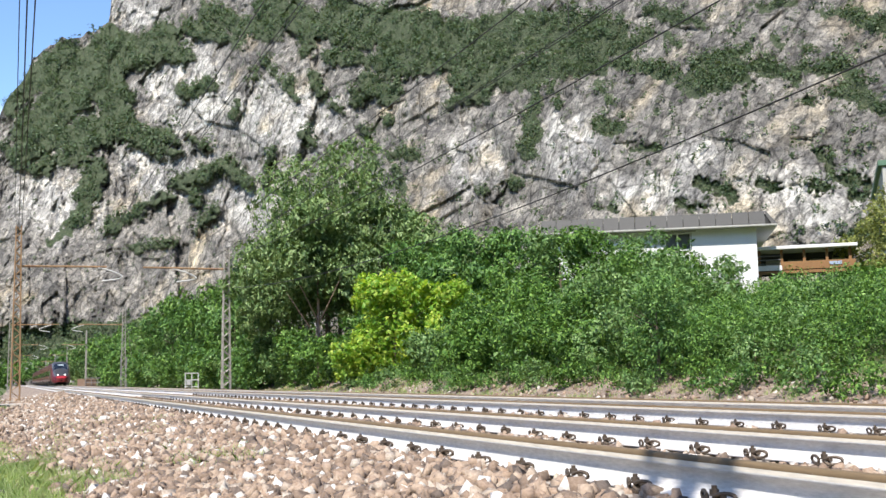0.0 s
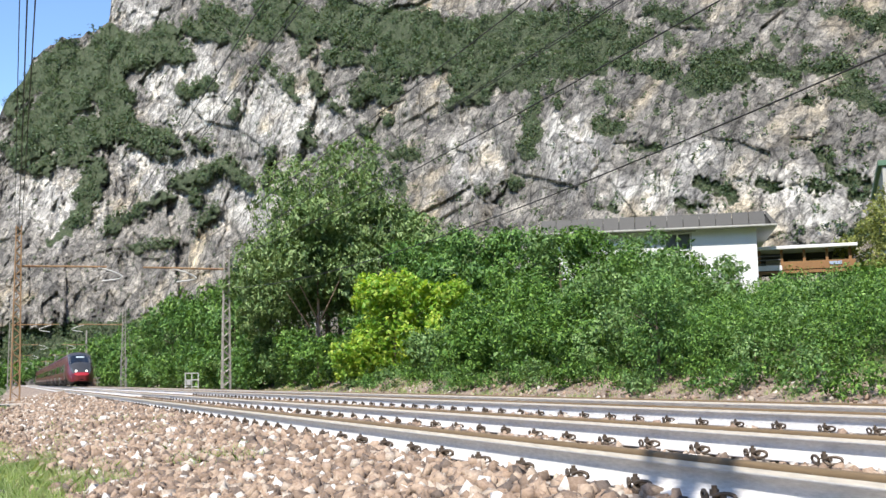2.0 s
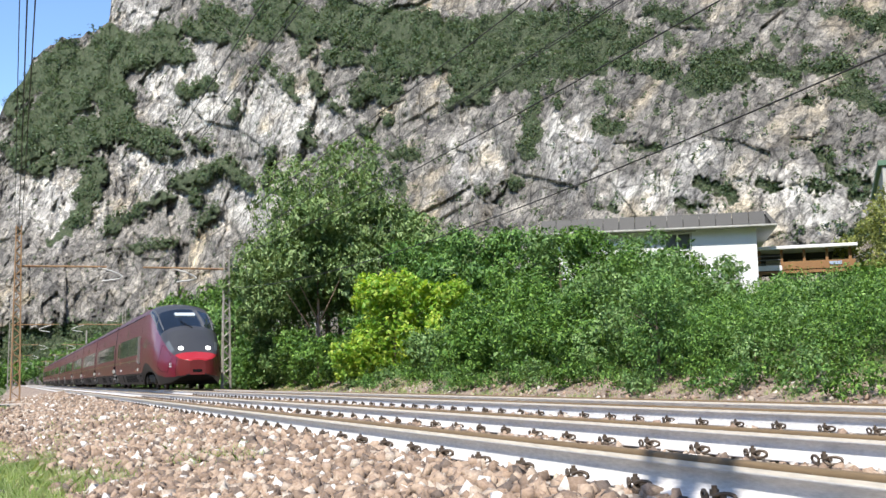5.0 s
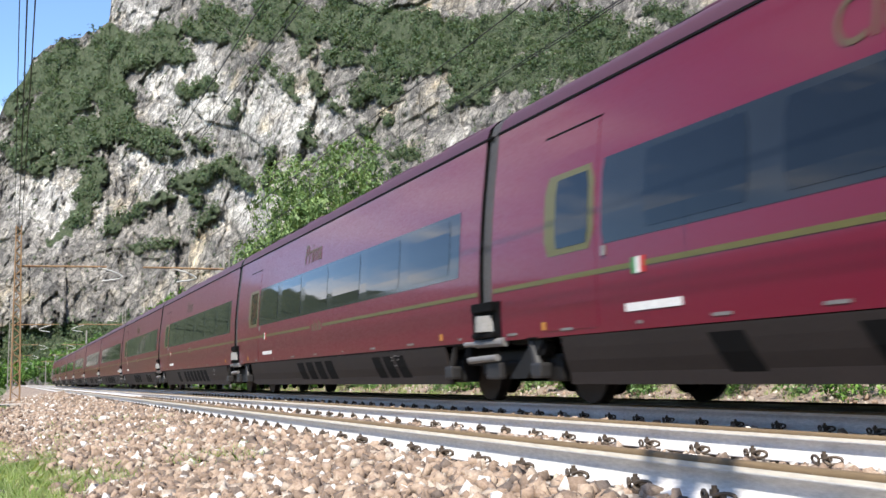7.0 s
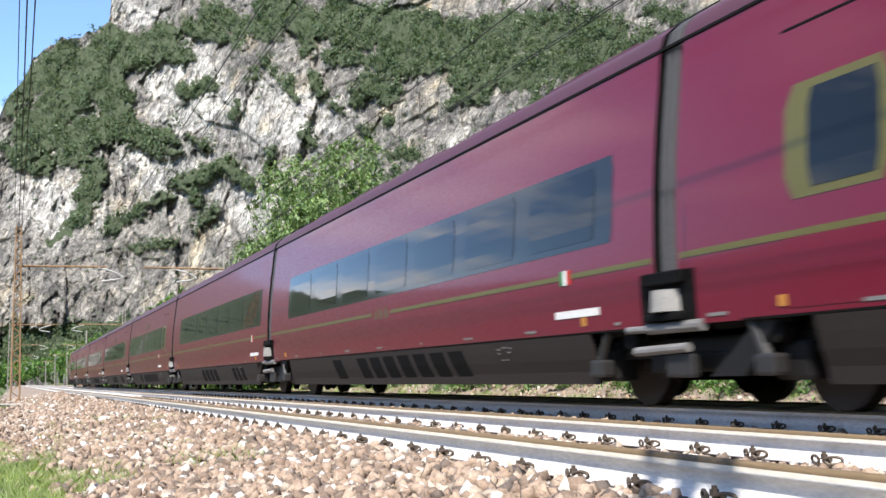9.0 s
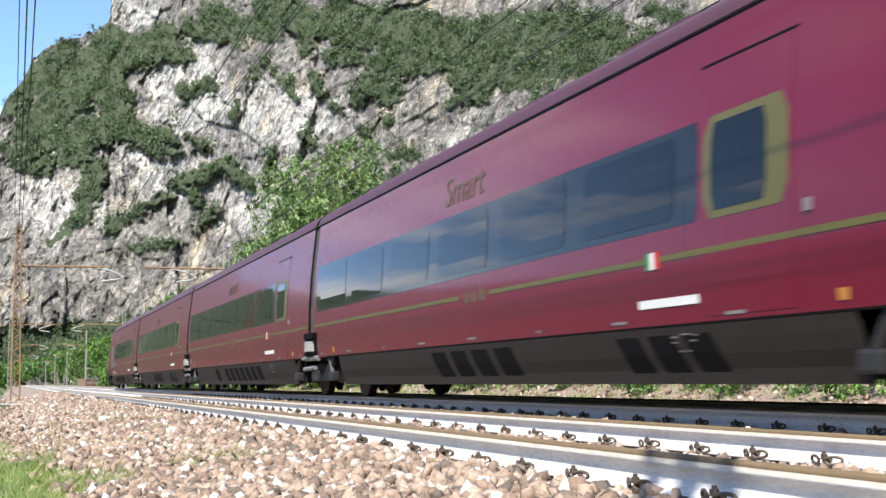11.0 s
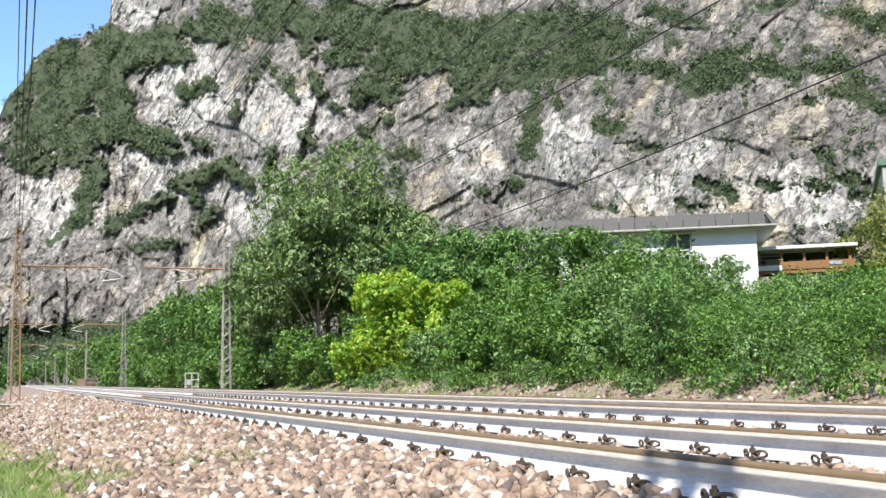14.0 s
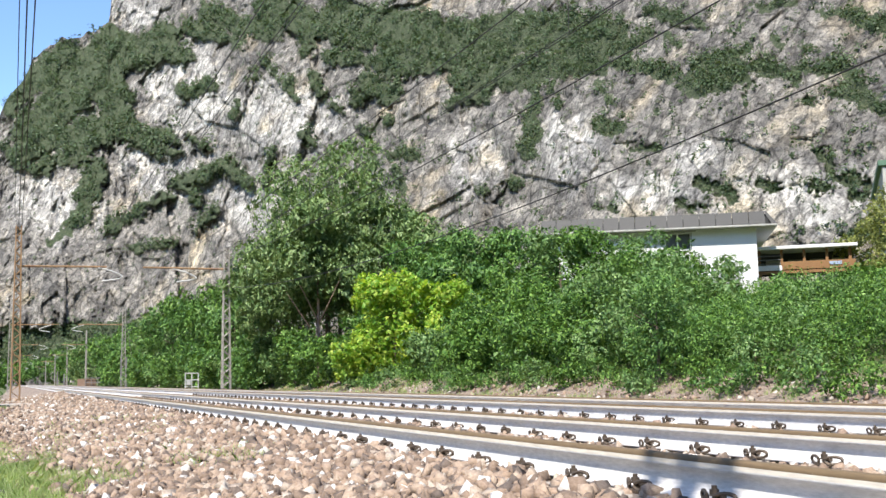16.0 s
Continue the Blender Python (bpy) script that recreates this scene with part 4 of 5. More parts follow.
def bogie(train, yc, damper=True):
    """A two-axled bogie with its frame, wheels, springs, dampers and the pale air spring between the coaches."""
    bm = bmesh.new()
    for s in (-1, 1):
        box(bm, s * 1.12 - 0.09, s * 1.12 + 0.09, yc - 2.0, yc + 2.0, 0.52, 0.70, 0.03)
        box(bm, s * 1.12 - 0.11, s * 1.12 + 0.11, yc - 0.75, yc + 0.75, 0.38, 0.56, 0.03)
        for w in (-1.5, 1.5):
            box(bm, s * 1.16 - 0.13, s * 1.16 + 0.13, yc + w - 0.20, yc + w + 0.20, 0.30, 0.62, 0.04)
    box(bm, -1.1, 1.1, yc - 0.35, yc + 0.35, 0.45, 0.72, 0.03)
    ob = part("bogie", bm, BOGIE, train, "welded bogie, its dirty grey darkened by painted shade, with dusty steel wheels")
    for w in (-1.5, 1.5):
        for s in (-1, 1):
            part("wheel", wheel_bm(yc + w, s * 0.7535), WHEEL, ob, smooth=False)
            bm = rod(bmesh.new(), (s * 1.18, yc + w - 0.27 * (1 if w > 0 else -1), 0.62), (s * 1.18, yc + w - 0.27 * (1 if w > 0 else -1), 0.92), 0.10, 0.10, 12)
            part("spring", bm, BLACK, ob)
        part("axle", rod(bmesh.new(), (-0.75, yc + w, 0.46), (0.75, yc + w, 0.46), 0.09, 0.09, 10), BLACK, ob)
        for s in (-1, 1):
            bm = bmesh.new()
            rod(bm, (s * 0.45, yc + w, 0.46), (s * 0.50, yc + w, 0.46), 0.33, 0.33, 20)
            part("brake_disc", bm, BLACK, ob)
    if damper:
        for s in (-1, 1):
            # black plate on the uncut side, painted shade of the spring's recess
            flank("notch_shade", BLACK, ob, yc - 0.46, yc + 0.46, 0.78, 1.30, 0.006, "", s, 3)
            part("air_spring", rod(bmesh.new(), (s * 1.38, yc, 0.93), (s * 1.38, yc, 1.13), 0.245, 0.235, 18), WHITE_DULL, ob, "pale air spring cylinder")
            bm = box(bmesh.new(), s * 1.32 - 0.24, s * 1.32 + 0.24, yc - 0.34, yc + 0.34, 1.18, 1.30, 0.02)
            box(bm, s * 1.32 - 0.24, s * 1.32 + 0.24, yc - 0.32, yc + 0.32, 0.85, 0.92, 0.02)
            part("spring_seat", bm, BLACK, ob)
            bm = rod(bmesh.new(), (s * 1.47, yc - 0.55, 0.79), (s * 1.47, yc + 0.35, 0.79), 0.055, 0.055, 10)
            rod(bm, (s * 1.47, yc + 0.35, 0.79), (s * 1.47, yc + 0.75, 0.79), 0.035, 0.035, 10)
            rod(bm, (s * 1.47, yc - 0.30, 0.60), (s * 1.47, yc + 0.60, 0.58), 0.045, 0.045, 10)
            part("damper", bm, PALE, ob, "pale horizontal dampers")
            for w in (-1.35, 1.45):
                bm = rod(bmesh.new(), (s * 1.40, yc + w, 0.45), (s * 1.40, yc + w * 0.86, 0.80), 0.06, 0.05, 8)
                box(bm, s * 1.38 - 0.08, s * 1.38 + 0.08, yc + w - 0.13, yc + w + 0.13, 0.34, 0.52, 0.03)
                part("strut", bm, BOGIE_LIGHT, ob)
            bm = box(bmesh.new(), s * 1.40 - 0.05, s * 1.40 + 0.05, yc - 0.30, yc + 0.12, 0.33, 0.55, 0.03)
            part("side_box", bm, BOGIE_LIGHT, ob)
            bm = bmesh.new()
            v = [bm.verts.new((s * x, yc - y, z)) for x in (1.30, 1.42) for y, z in ((0.55, 0.34), (1.05, 0.34), (1.50, 0.78), (1.25, 0.80))]
            for q in ((0, 1, 2, 3), (4, 5, 6, 7), (0, 1, 5, 4), (1, 2, 6, 5), (2, 3, 7, 6), (3, 0, 4, 7)):
                bm.faces.new([v[i] for i in q])
            part("link_plate", bm, BOGIE, ob)
            # dark lumps added beside the bogie as unidentified clutter
            for a, b in ((-1.62, -0.62), (0.62, 1.30)):
                bm = rod(bmesh.new(), (s * 1.34, yc + a, 0.86), (s * 1.34, yc + b, 0.86), 0.10, 0.12, 12)
                rod(bm, (s * 1.30, yc + a + 0.2, 0.72), (s * 1.40, yc + a + 0.2, 0.72), 0.14, 0.12, 12)
                part("dark_lump", bm, BLACK, ob)
    return ob


def end_car(name_seed, lit):
    """A driving coach with the long nose at local y = 0; body and glazing follow one lofted shape."""
    fine = [0.72, 0.735, 0.76, 0.80, 0.85, 0.9, 0.97, 1.05, 1.15, 1.3, 1.6, 2.0, 2.4, 2.86, 3.0, 3.3, 3.7, 3.85, 4.0, 4.2, 4.4, 4.7, 5.0, 5.24, 5.4, 5.8, 6.2, 6.4, 6.6, 6.9, 7.2, 7.5, 7.8, 8.0, 8.1, 8.5]
    rest = fine + [9.5, 12, 15, 18, 21, 22.72, 22.75]
    sub = lambda a, b: [y for y in rest if a - 1e-6 <= y <= b + 1e-6]
    root = loft(sub(1.15, 23), 2, 9, "car", RED, None, "dark amaranth red driving coach with a long sloping nose")
    loft(sub(0, 8.1), 0, 2, "nose_skirt", HOOD_DUST, root, "dark grey lower fairing and wheel arch")
    for s in (-1, 1):
        loft(sub(0, 1.15), 2, 9, "nose_cover", NOSE_DUST, root, "dusty red coupler cover on the nose", s)
    loft(sub(0, 1.3), 9, 15, "nose_cap", NOSE_RED, root, "bright red top of the nose")
    loft(sub(1.3, 3.3), 11, 15, "hood", HOOD, root, "dark grey hood")
    for s in (-1, 1):
        loft(sub(2.4, 2.86), 9, 11, "hood_side", HOOD, root, "", s)
        loft(sub(1.3, 1.6), 9, 11, "hood_side", HOOD, root, "", s)
        loft(sub(1.6, 2.4), 9, 11, "lamp_cover", LENS, root, "clear headlamp cover", s)
    for s in (-1, 1):
        pts = [(s * (nose_section(y)[11][0]), y, nose_section(y)[11][1] + 0.004) for y in sub(3.3, 5.24)]
        hang("pillar_strip", mesh_of("pillar_strip", *tube(pts, 0.035, 5)), PALE_GREY, root)
        mid = nose_section(4.4)
        pts = [(s * mid[k][0], 4.4 + 0.25 * (k - 10), nose_section(4.4 + 0.25 * (k - 10))[k][1] + 0.002) for k in (9, 10, 11)]
        pts = [(s * nose_section(p[1])[9 + i][0], p[1], p[2]) for i, p in enumerate(pts)]
        hang("pillar_strip", mesh_of("pillar_strip", *tube(pts, 0.022, 5)), PALE_GREY, root)
    pts = [(0.1 - 0.1 * k, 3.0 + 0.18 * k, float(np.interp(3.0 + 0.18 * k, [2.86, 5.24], [2.63, 3.65]))) for k in range(5)]
    hang("wiper", mesh_of("wiper", *tube(pts, 0.02, 5)), BLACK, root, "black wiper arm")
    if lit:
        display = part("display", box(bmesh.new(), -0.44, 0.44, -0.17, 0.17, 0.0, 0.02, 0.006), DISPLAY, root, "lit destination display behind the windscreen")
        display.matrix_basis = pose(0, 4.6, 3.352, 23.2)
    loft(sub(3.3, 5.24), 11, 15, "windscreen", GLASS, root, "dark curved windscreen")
    for s in (-1, 1):
        loft(sub(2.86, 3.3), 9, 11, "pillar", HOOD, root, "", s)
        loft(sub(3.3, 6.2), 9, 11, "side_window", GLASS, root, "dark cab side window", s)
        loft(sub(6.2, 6.9), 9, 11, "cab_roof_edge", HOOD, root, "", s)
    loft(sub(5.24, 6.9), 11, 15, "cab_roof", HOOD, root, "dark grey cab roof")
    loft(sub(6.9, 23), 9, 15, "roof", ROOF, root, "dull red roof")
    bm = bmesh.new()
    sec = nose_section(0.72)
    bm.faces.new([bm.verts.new((s * x, 0.72, z)) for s, q in ((1, sec), (-1, sec[:-1][::-1])) for x, z in q])
    part("nose_face", bm, NOSE_DUST, root, "dusty red blunt nose face")
    bm = bmesh.new()
    prev = None
    for y in sub(0, 3.85):
        x, z = nose_section(y)[0]
        cur = [bm.verts.new((-x, y, z)), bm.verts.new((x, y, z))]
        if prev:
            bm.faces.new((prev[0], prev[1], cur[1], cur[0]))
        prev = cur
    part("nose_underside", bm, BLACK, root)
    # seams and hatches on the nose
    for s in (-1, 1):
        pts = [(s * (nose_section(1.15)[k][0] + 0.002), 1.15, nose_section(1.15)[k][1]) for k in range(2, 10)]
        v, f = tube(pts, 0.008, 4)
        hang("nose_seam", mesh_of("nose_seam", v, f), BLACK, root)
        corners = [(3.0, 1.0), (2.72, 1.95), (1.5, 1.42), (1.75, 0.78), (2.4, 0.80), (3.0, 1.0)]
        pts = []
        for (ya, za), (yb, zb) in zip(corners, corners[1:]):
            for k in range(8):
                y, z = ya + (yb - ya) * k / 8, za + (zb - za) * k / 8
                sec = nose_section(y)
                pts.append((s * (float(np.interp(z, [q[1] for q in sec[:10]], [q[0] for q in sec[:10]])) + 0.002), y, z))
        v, f = tube(pts, 0.007, 4)
        hang("hatch_seam", mesh_of("hatch_seam", v, f), BLACK, root)
        # headlamp cluster under its cover, just above the shoulder line
        bm = bmesh.new()
        for y, r in ((1.62, 0.115),):
            (hx, hz), top = nose_section(y)[9], nose_section(y)[15][1]
            z = hz + (top - hz) * math.sqrt(1 - (0.56 / hx) ** 2)
            bmesh.ops.create_uvsphere(bm, u_segments=14, v_segments=8, radius=1, matrix=Matrix.Translation((s * 0.56, y, z)) @ pose(0, 0, 0, 33) @ Matrix.Diagonal((r, r * 1.3, r * 0.4, 1)))
        part("headlamp", bm, LAMP if lit else LENS, root, "clear headlamp", True)
        # cab door grab rails and step niche
        for y in (8.75, 9.42):
            x = side_x(1.9) + 0.05
            bm = bmesh.new()
            rod(bm, (s * x, y, 1.28), (s * (x - 0.02), y, 2.50), 0.022, 0.022, 8)
            for z in (1.28, 2.50):
                rod(bm, (s * (x - 0.14), y, z), (s * (x + 0.01), y, z), 0.02, 0.02, 6)
            part("grab_rail", bm, PALE, root, "pale grab rail")
        flank("door_latch", BLACK, root, 9.0, 9.16, 1.55, 1.78, 0.01, "", s, 1)
        flank("step_niche", BLACK, root, 8.85, 9.15, 1.20, 1.34, 0.01, "", s, 1)
        flank("door_seam", BLACK, root, 8.62, 8.63, 0.9, 2.95, 0.004, "", s, 5)
        flank("step_niche", BLACK, root, 8.5, 9.0, 0.62, 0.70, 0.012, "", s, 1)
        flank("step_niche", BLACK, root, 8.5, 9.0, 0.40, 0.46, 0.012, "", s, 1)
        flank("notice", WHITE, root, 9.7, 9.95, 0.92, 1.06, 0.008, "", s, 1)
        for k in range(3):
            flank("notice", PALE, root, 10.1 + 0.35 * k, 10.3 + 0.35 * k, 0.94, 1.02, 0.008, "", s, 1)
        flank("window_band", BAND, root, 9.83, 19.9, 1.70, 2.60, 0.004, "smoked glass band", s, 6, 0.04)
        for a, b in ((9.95, 10.62), (11.07, 12.78), (13.24, 14.81), (15.28, 16.93), (17.40, 19.05)):
            flank("window", GLASS, root, a, b, 1.77, 2.53, 0.009, "", s, 5, 0.05)
        door(root, 20.02, s, False)
        skirt(root, 8.1, 20.9, s, [(10.4, 16.4, 9), (17.6, 18.3, 1)], -0.2 if lit else 0.2)
        small_marks(root, 9.6, 22.95, s, 0.0)
        stripe(root, 9.9, 22.7, s, 14.05)
        flank("flag_white", WHITE, root, 10.18, 10.26, 1.34, 1.52, 0.011, "", s, 1)
        if lit:
            lettering("Club", LIME_DULL, root, 15.0 - s * 1.4, 2.74, 0.58, side=s)
        else:
            lettering("Smart", LIME_DULL, root, 12.40 if s > 0 else 15.5, 2.74, 0.66, side=s)
            lettering("Cinema", LIME_DULL, root, 14.18 if s > 0 else 13.72, 2.78, 0.43, side=s)
        # the name on the nose: plain lime bars and a slanting sweep
        for a, w, h in ((7.50, 0.07, 0.28), (7.28, 0.10, 0.42), (6.78, 0.28, 0.30), (6.55, 0.08, 0.48), (5.95, 0.34, 0.36)):
            zc = 1.90 + (7.5 - a) * 0.02
            flank("name_bar", LIME_DULL, root, a, a + w, zc, zc + h, 0.005, "", s, 3, 0.0, -0.04)
        flank("name_sweep", LIME_DULL, root, 5.05, 5.55, 2.02, 2.12, 0.006, "", s, 1, 0.0, 0.2)
    num = lettering("22", WHITE, root, 1.25, 1.0, 0.24, 0.0)
    num.matrix_basis = pose(-body_x(1.66, 1.08) - 0.012, 1.66, 0.98, 90, 0, -71)
    coupler = box(bmesh.new(), -0.20, 0.20, 0.712, 0.80, 0.74, 0.88, 0.03)
    part("coupler_opening", coupler, BLACK, root, "dark coupler opening")
    bm = box(bmesh.new(), -1.15, 1.15, 8.3, 20.8, 0.29, 0.80)
    box(bm, -0.9, 0.9, 3.6, 8.3, 0.75, 1.15)
    part("underframe", bm, BLACK, root)
    roof_gear(root, 8.2, 22.8, name_seed)
    return root


WHITE_DULL = worn("white_dull", (0.34, 0.33, 0.31), (0.20, 0.19, 0.18), 0.6, 0.0, 5.0, 50.0)
BOGIE_LIGHT = worn("bogie_light", (0.026, 0.024, 0.024), (0.012, 0.011, 0.011), 0.6, 0.0, 4.0, 40.0)
BELLOWS = worn("bellows_grey", (0.085, 0.083, 0.088), (0.055, 0.054, 0.057), 0.7, 0.0, 3.0, 40.0)
# dusty steel, darkened in colour for the shade of the bogie recess
WHEEL = worn("wheel_steel", (0.038, 0.028, 0.026), (0.02, 0.016, 0.015), 0.6, 0.2, 5.0, 40.0)
HOOD_DUST = worn("hood_dusty", (0.024, 0.024, 0.026), (0.015, 0.015, 0.016), 0.5, 0.0, 1.5, 40.0, 0.05, spec=0.25)
NOSE_DUST = train_paint("nose_dusty_paint", (0.105, 0.013, 0.015), (0.10, 0.045, 0.036))
PALE_GREY = worn("pillar_grey", (0.11, 0.11, 0.115), (0.08, 0.08, 0.083), 0.5)
LENS = glass_material("lamp_lens", (0.07, 0.078, 0.085), 0.1)
LIME_DULL = worn("lime_dull", (0.10, 0.075, 0.03), (0.085, 0.055, 0.028), 0.5, 0.0, 2.0, 40.0, 0.0)


def build_train():
    train = tagged(new("train"), "amaranth red high-speed train of eleven coaches with lime stripe", "train")
    train.matrix_basis = pose(X_FAR, 187, 0)
    front = end_car(1, True)
    front.parent = train
    back = end_car(2, False)
    back.parent = train
    back.matrix_basis = pose(0, TRAIN_LEN, 0, 0, 0, 180)
    words = ["Prima", "Prima", "Prima", "", "", "Smart", "Smart", "Smart", "Smart"]
    for k in range(CARS - 2):
        middle_car(train, JOINTS[k], k >= 5, words[k], k + 3)
    for y in JOINTS:
        gangway(train, y)
        bogie(train, y)
    bogie(train, 6.1, False)
    bogie(train, TRAIN_LEN - 6.1, False)
    return train


# ---- overhead line ----
STEEL = worn("mast_steel", (0.40, 0.39, 0.36), (0.26, 0.22, 0.18), 0.6, 0.3, 3.0, 40.0)
ARM_GREY = worn("galvanised_tube", (0.62, 0.62, 0.60), (0.46, 0.46, 0.44), 0.5, 0.1, 3.0, 40.0, 0.0)
RUST = worn("rusty_steel", (0.40, 0.25, 0.13), (0.22, 0.13, 0.07), 0.8, 0.2, 3.0, 40.0)
WIRE = worn("wire_dark", (0.035, 0.033, 0.03), (0.025, 0.022, 0.02), 0.6, 0.3, 3.0, 40.0, 0.0)
INSULATOR = worn("insulator_brown", (0.20, 0.10, 0.06), (0.14, 0.07, 0.04), 0.3, 0.0, 3.0, 40.0, 0.0)


def lattice_mast(x, y, height, arm, mat, label, width=0.42, bend=1, base=-0.55):
    """A latticed mast of four angle legs with zigzag bracing; arm is the signed reach of its cantilever over the track."""
    ob = new("catenary_mast")
    ob.matrix_basis = pose(x, y, base)
    h = height - base
    taper = lambda z: width / 2 * (1 - 0.45 * z / h)
    for sx in (-1, 1):
        for sy in (-1, 1):
            bm = rod(bmesh.new(), (sx * taper(0), sy * taper(0), 0), (sx * taper(h), sy * taper(h), h), 0.042, 0.036, 5)
            part("leg", bm, mat, ob)
    n = int(h / 0.30)
    for sx, sy in ((0, -1), (0, 1), (-1, 0), (1, 0)):
        bm = bmesh.new()
        for k in range(n):
            z0, z1 = h * k / n, h * (k + 1) / n
            s = 1 if k % 2 else -1
            a, b = taper(z0), taper(z1)
            p = (s * a, sy * a, z0) if sy else (sx * a, s * a, z0)
            q = (-s * b, sy * b, z1) if sy else (sx * b, -s * b, z1)
            rod(bm, p, q, 0.021, 0.021, 4)
        tagged(part("bracing", bm, mat, ob), kind="stuff")
    part("foot_block", box(bmesh.new(), -0.4, 0.4, -0.4, 0.4, -0.3, 0.16, 0.03), CONCRETE, ob)
    if arm:
        cantilever(ob, 6.05 - base, arm, bend)
    bm = bmesh.new()
    for z in (h * 0.52, h - 0.05):
        box(bm, -taper(z) - 0.02, taper(z) + 0.02, -taper(z) - 0.02, taper(z) + 0.02, z, z + 0.07)
    part("band", bm, PALE, ob)
    return tagged(ob, label, "mast", "catenary masts")


def cantilever(ob, z, arm, bend=1):
    """Horizontal tube with an insulator and the curved steady arm that holds the contact wire."""
    s = 1 if arm > 0 else -1
    part("cantilever", rod(bmesh.new(), (0, 0, z), (arm, 0, z + 0.03), 0.05, 0.045, 8), RUST, ob, "rust-stained cantilever tube")
    bm = bmesh.new()
    for k in range(5):
        rod(bm, (s * (0.42 + 0.08 * k), 0, z), (s * (0.46 + 0.08 * k), 0, z), 0.075, 0.06, 10)
    part("insulator", bm, INSULATOR, ob)
    x = 3.7 if s > 0 else -3.2 + 0.5 * bend
    pts = [(x + bend * a, 0, z - d) for a, d in ((0.0, 0.02), (0.35, 0.10), (0.8, 0.24), (1.1, 0.38), (1.18, 0.47), (1.1, 0.54), (0.8, 0.60), (0.2, 0.68))]
    v, f = tube(pts, 0.042, 6)
    hang("steady_arm", mesh_of("steady_arm", v, f), ARM_GREY, ob, "pale curved steady arm")


def plain_mast(x, y, height, arm, label, two_arms=False):
    ob = new("catenary_mast")
    ob.matrix_basis = pose(x, y, -0.5)
    part("pole", rod(bmesh.new(), (0, 0, 0), (0, 0, height + 0.5), 0.17, 0.13, 10), STEEL, ob)
    part("foot_block", box(bmesh.new(), -0.4, 0.4, -0.4, 0.4, -0.3, 0.12, 0.03), CONCRETE, ob)
    if arm:
        cantilever(ob, 6.6, arm)
    if two_arms:
        cantilever(ob, 6.6, -arm)
    return tagged(ob, label, "mast", "catenary masts")


def wire(name, points, r, label, category="wire"):
    v, f = tube(points, r, 5)
    return tagged(hang(name, mesh_of(name, v, f), WIRE), label, category, "overhead wires")


def sagging(x0, z0, y0, x1, z1, y1, sag, n=14):
    return [(x0 + (x1 - x0) * k / n, y0 + (y1 - y0) * k / n, z0 + (z1 - z0) * k / n - 4 * sag * (k / n) * (1 - k / n)) for k in range(n + 1)]


def build_overhead():
    ys = [-55.0, -1.2, 57.6, 115.0, 176.0, 240.0, 310.0, 400.0]
    lattice_mast(0.10, 57.6, 8.0, 4.1, RUST, "rusty latticed catenary mast on a concrete block")
    lattice_mast(-0.60, 0.5, 8.0, 4.6, RUST, "rusty latticed catenary mast close to the track")
    lattice_mast(10.1, 57.6, 7.2, -4.15, STEEL, "grey latticed catenary mast with a rusty cantilever")
    lattice_mast(10.1, -1.2, 7.2, -4.15, STEEL, "grey latticed catenary mast with a rusty cantilever")
    lattice_mast(10.1, 115.0, 7.6, -4.3, STEEL, "tall latticed catenary mast with a stay beside the far track", bend=-1)
    lattice_mast(-0.3, 115.0, 7.6, 4.3, STEEL, "grey latticed catenary mast beyond the rusty one", bend=-1)
    ob = hang("stay_wire", mesh_of("stay_wire", *tube([(10.3, 115, 6.5), (11.6, 117, -0.4)], 0.03, 5)), STEEL)
    tagged(ob, "straight steel stay bar bracing a mast", "stay")
    for y in ys[4:]:
        plain_mast(10.1, y, 8.2, -3.5, "plain grey pole mast with cantilever in the distance")
        plain_mast(-0.25, y, 8.2, 3.6, "plain grey pole mast with cantilever in the distance")
    for xc, zc, zm, name in ((X_NEAR, 5.24, 6.33, "near"), (X_FAR, 5.07, 6.22, "far")):
        for dx in (-0.03, 0.03):
            pts = []
            for a, b in zip(ys, ys[1:]):
                pts += [(xc + dx, a + (b - a) * k / 4, zc) for k in range(4)]
            wire("contact_wire", pts + [(xc + dx, 420, zc)], 0.007, "thin dark contact wire over the track")
        pts = []
        for a, b in zip(ys, ys[1:]):
            pts += sagging(xc, zm, a, xc, zm, b, 0.32)[:-1]
        cat = wire("messenger_wire", pts, 0.010, "dark messenger wire sagging between the masts")
        for a, b in zip(ys[1:4], ys[2:5]):
            for k in range(1, 8):
                u = k / 8
                z = zm - 4 * 0.32 * u * (1 - u)
                v, f = tube([(xc, a + (b - a) * u, zc), (xc, a + (b - a) * u, z)], 0.006, 4)
                hang("dropper", mesh_of("dropper", v, f), WIRE, cat)
    for x0, x1, z1, r in ((-0.01, -0.10, 8.0, 0.012), (0.09, 0.10, 8.05, 0.018), (0.25, 0.24, 8.0, 0.016)):
        pts = []
        for a, b in zip(ys, ys[1:]):
            pts += sagging(x0, 8.15, a, x1, 8.15, b, 0.18)[:-1]
        wire("feeder_wire", pts, r, "dark feeder wire high along the masts")
    pts = []
    for a, b in zip(ys, ys[1:5]):
        pts += sagging(10.3, 6.55, a, 10.3, 6.55, b, 0.45)[:-1]
    wire("feeder_wire", pts, 0.014, "dark feeder wire along the far masts")
    pts = []
    for a, b in zip(ys[:3], ys[1:3]):
        pts += sagging(10.3, 5.1, a, 10.3, 5.1, b, 1.12, 24)[:-1]
    wire("slack_cable", pts + [(10.3, 57.6, 5.1)], 0.013, "slack thin cable hanging between the far masts")


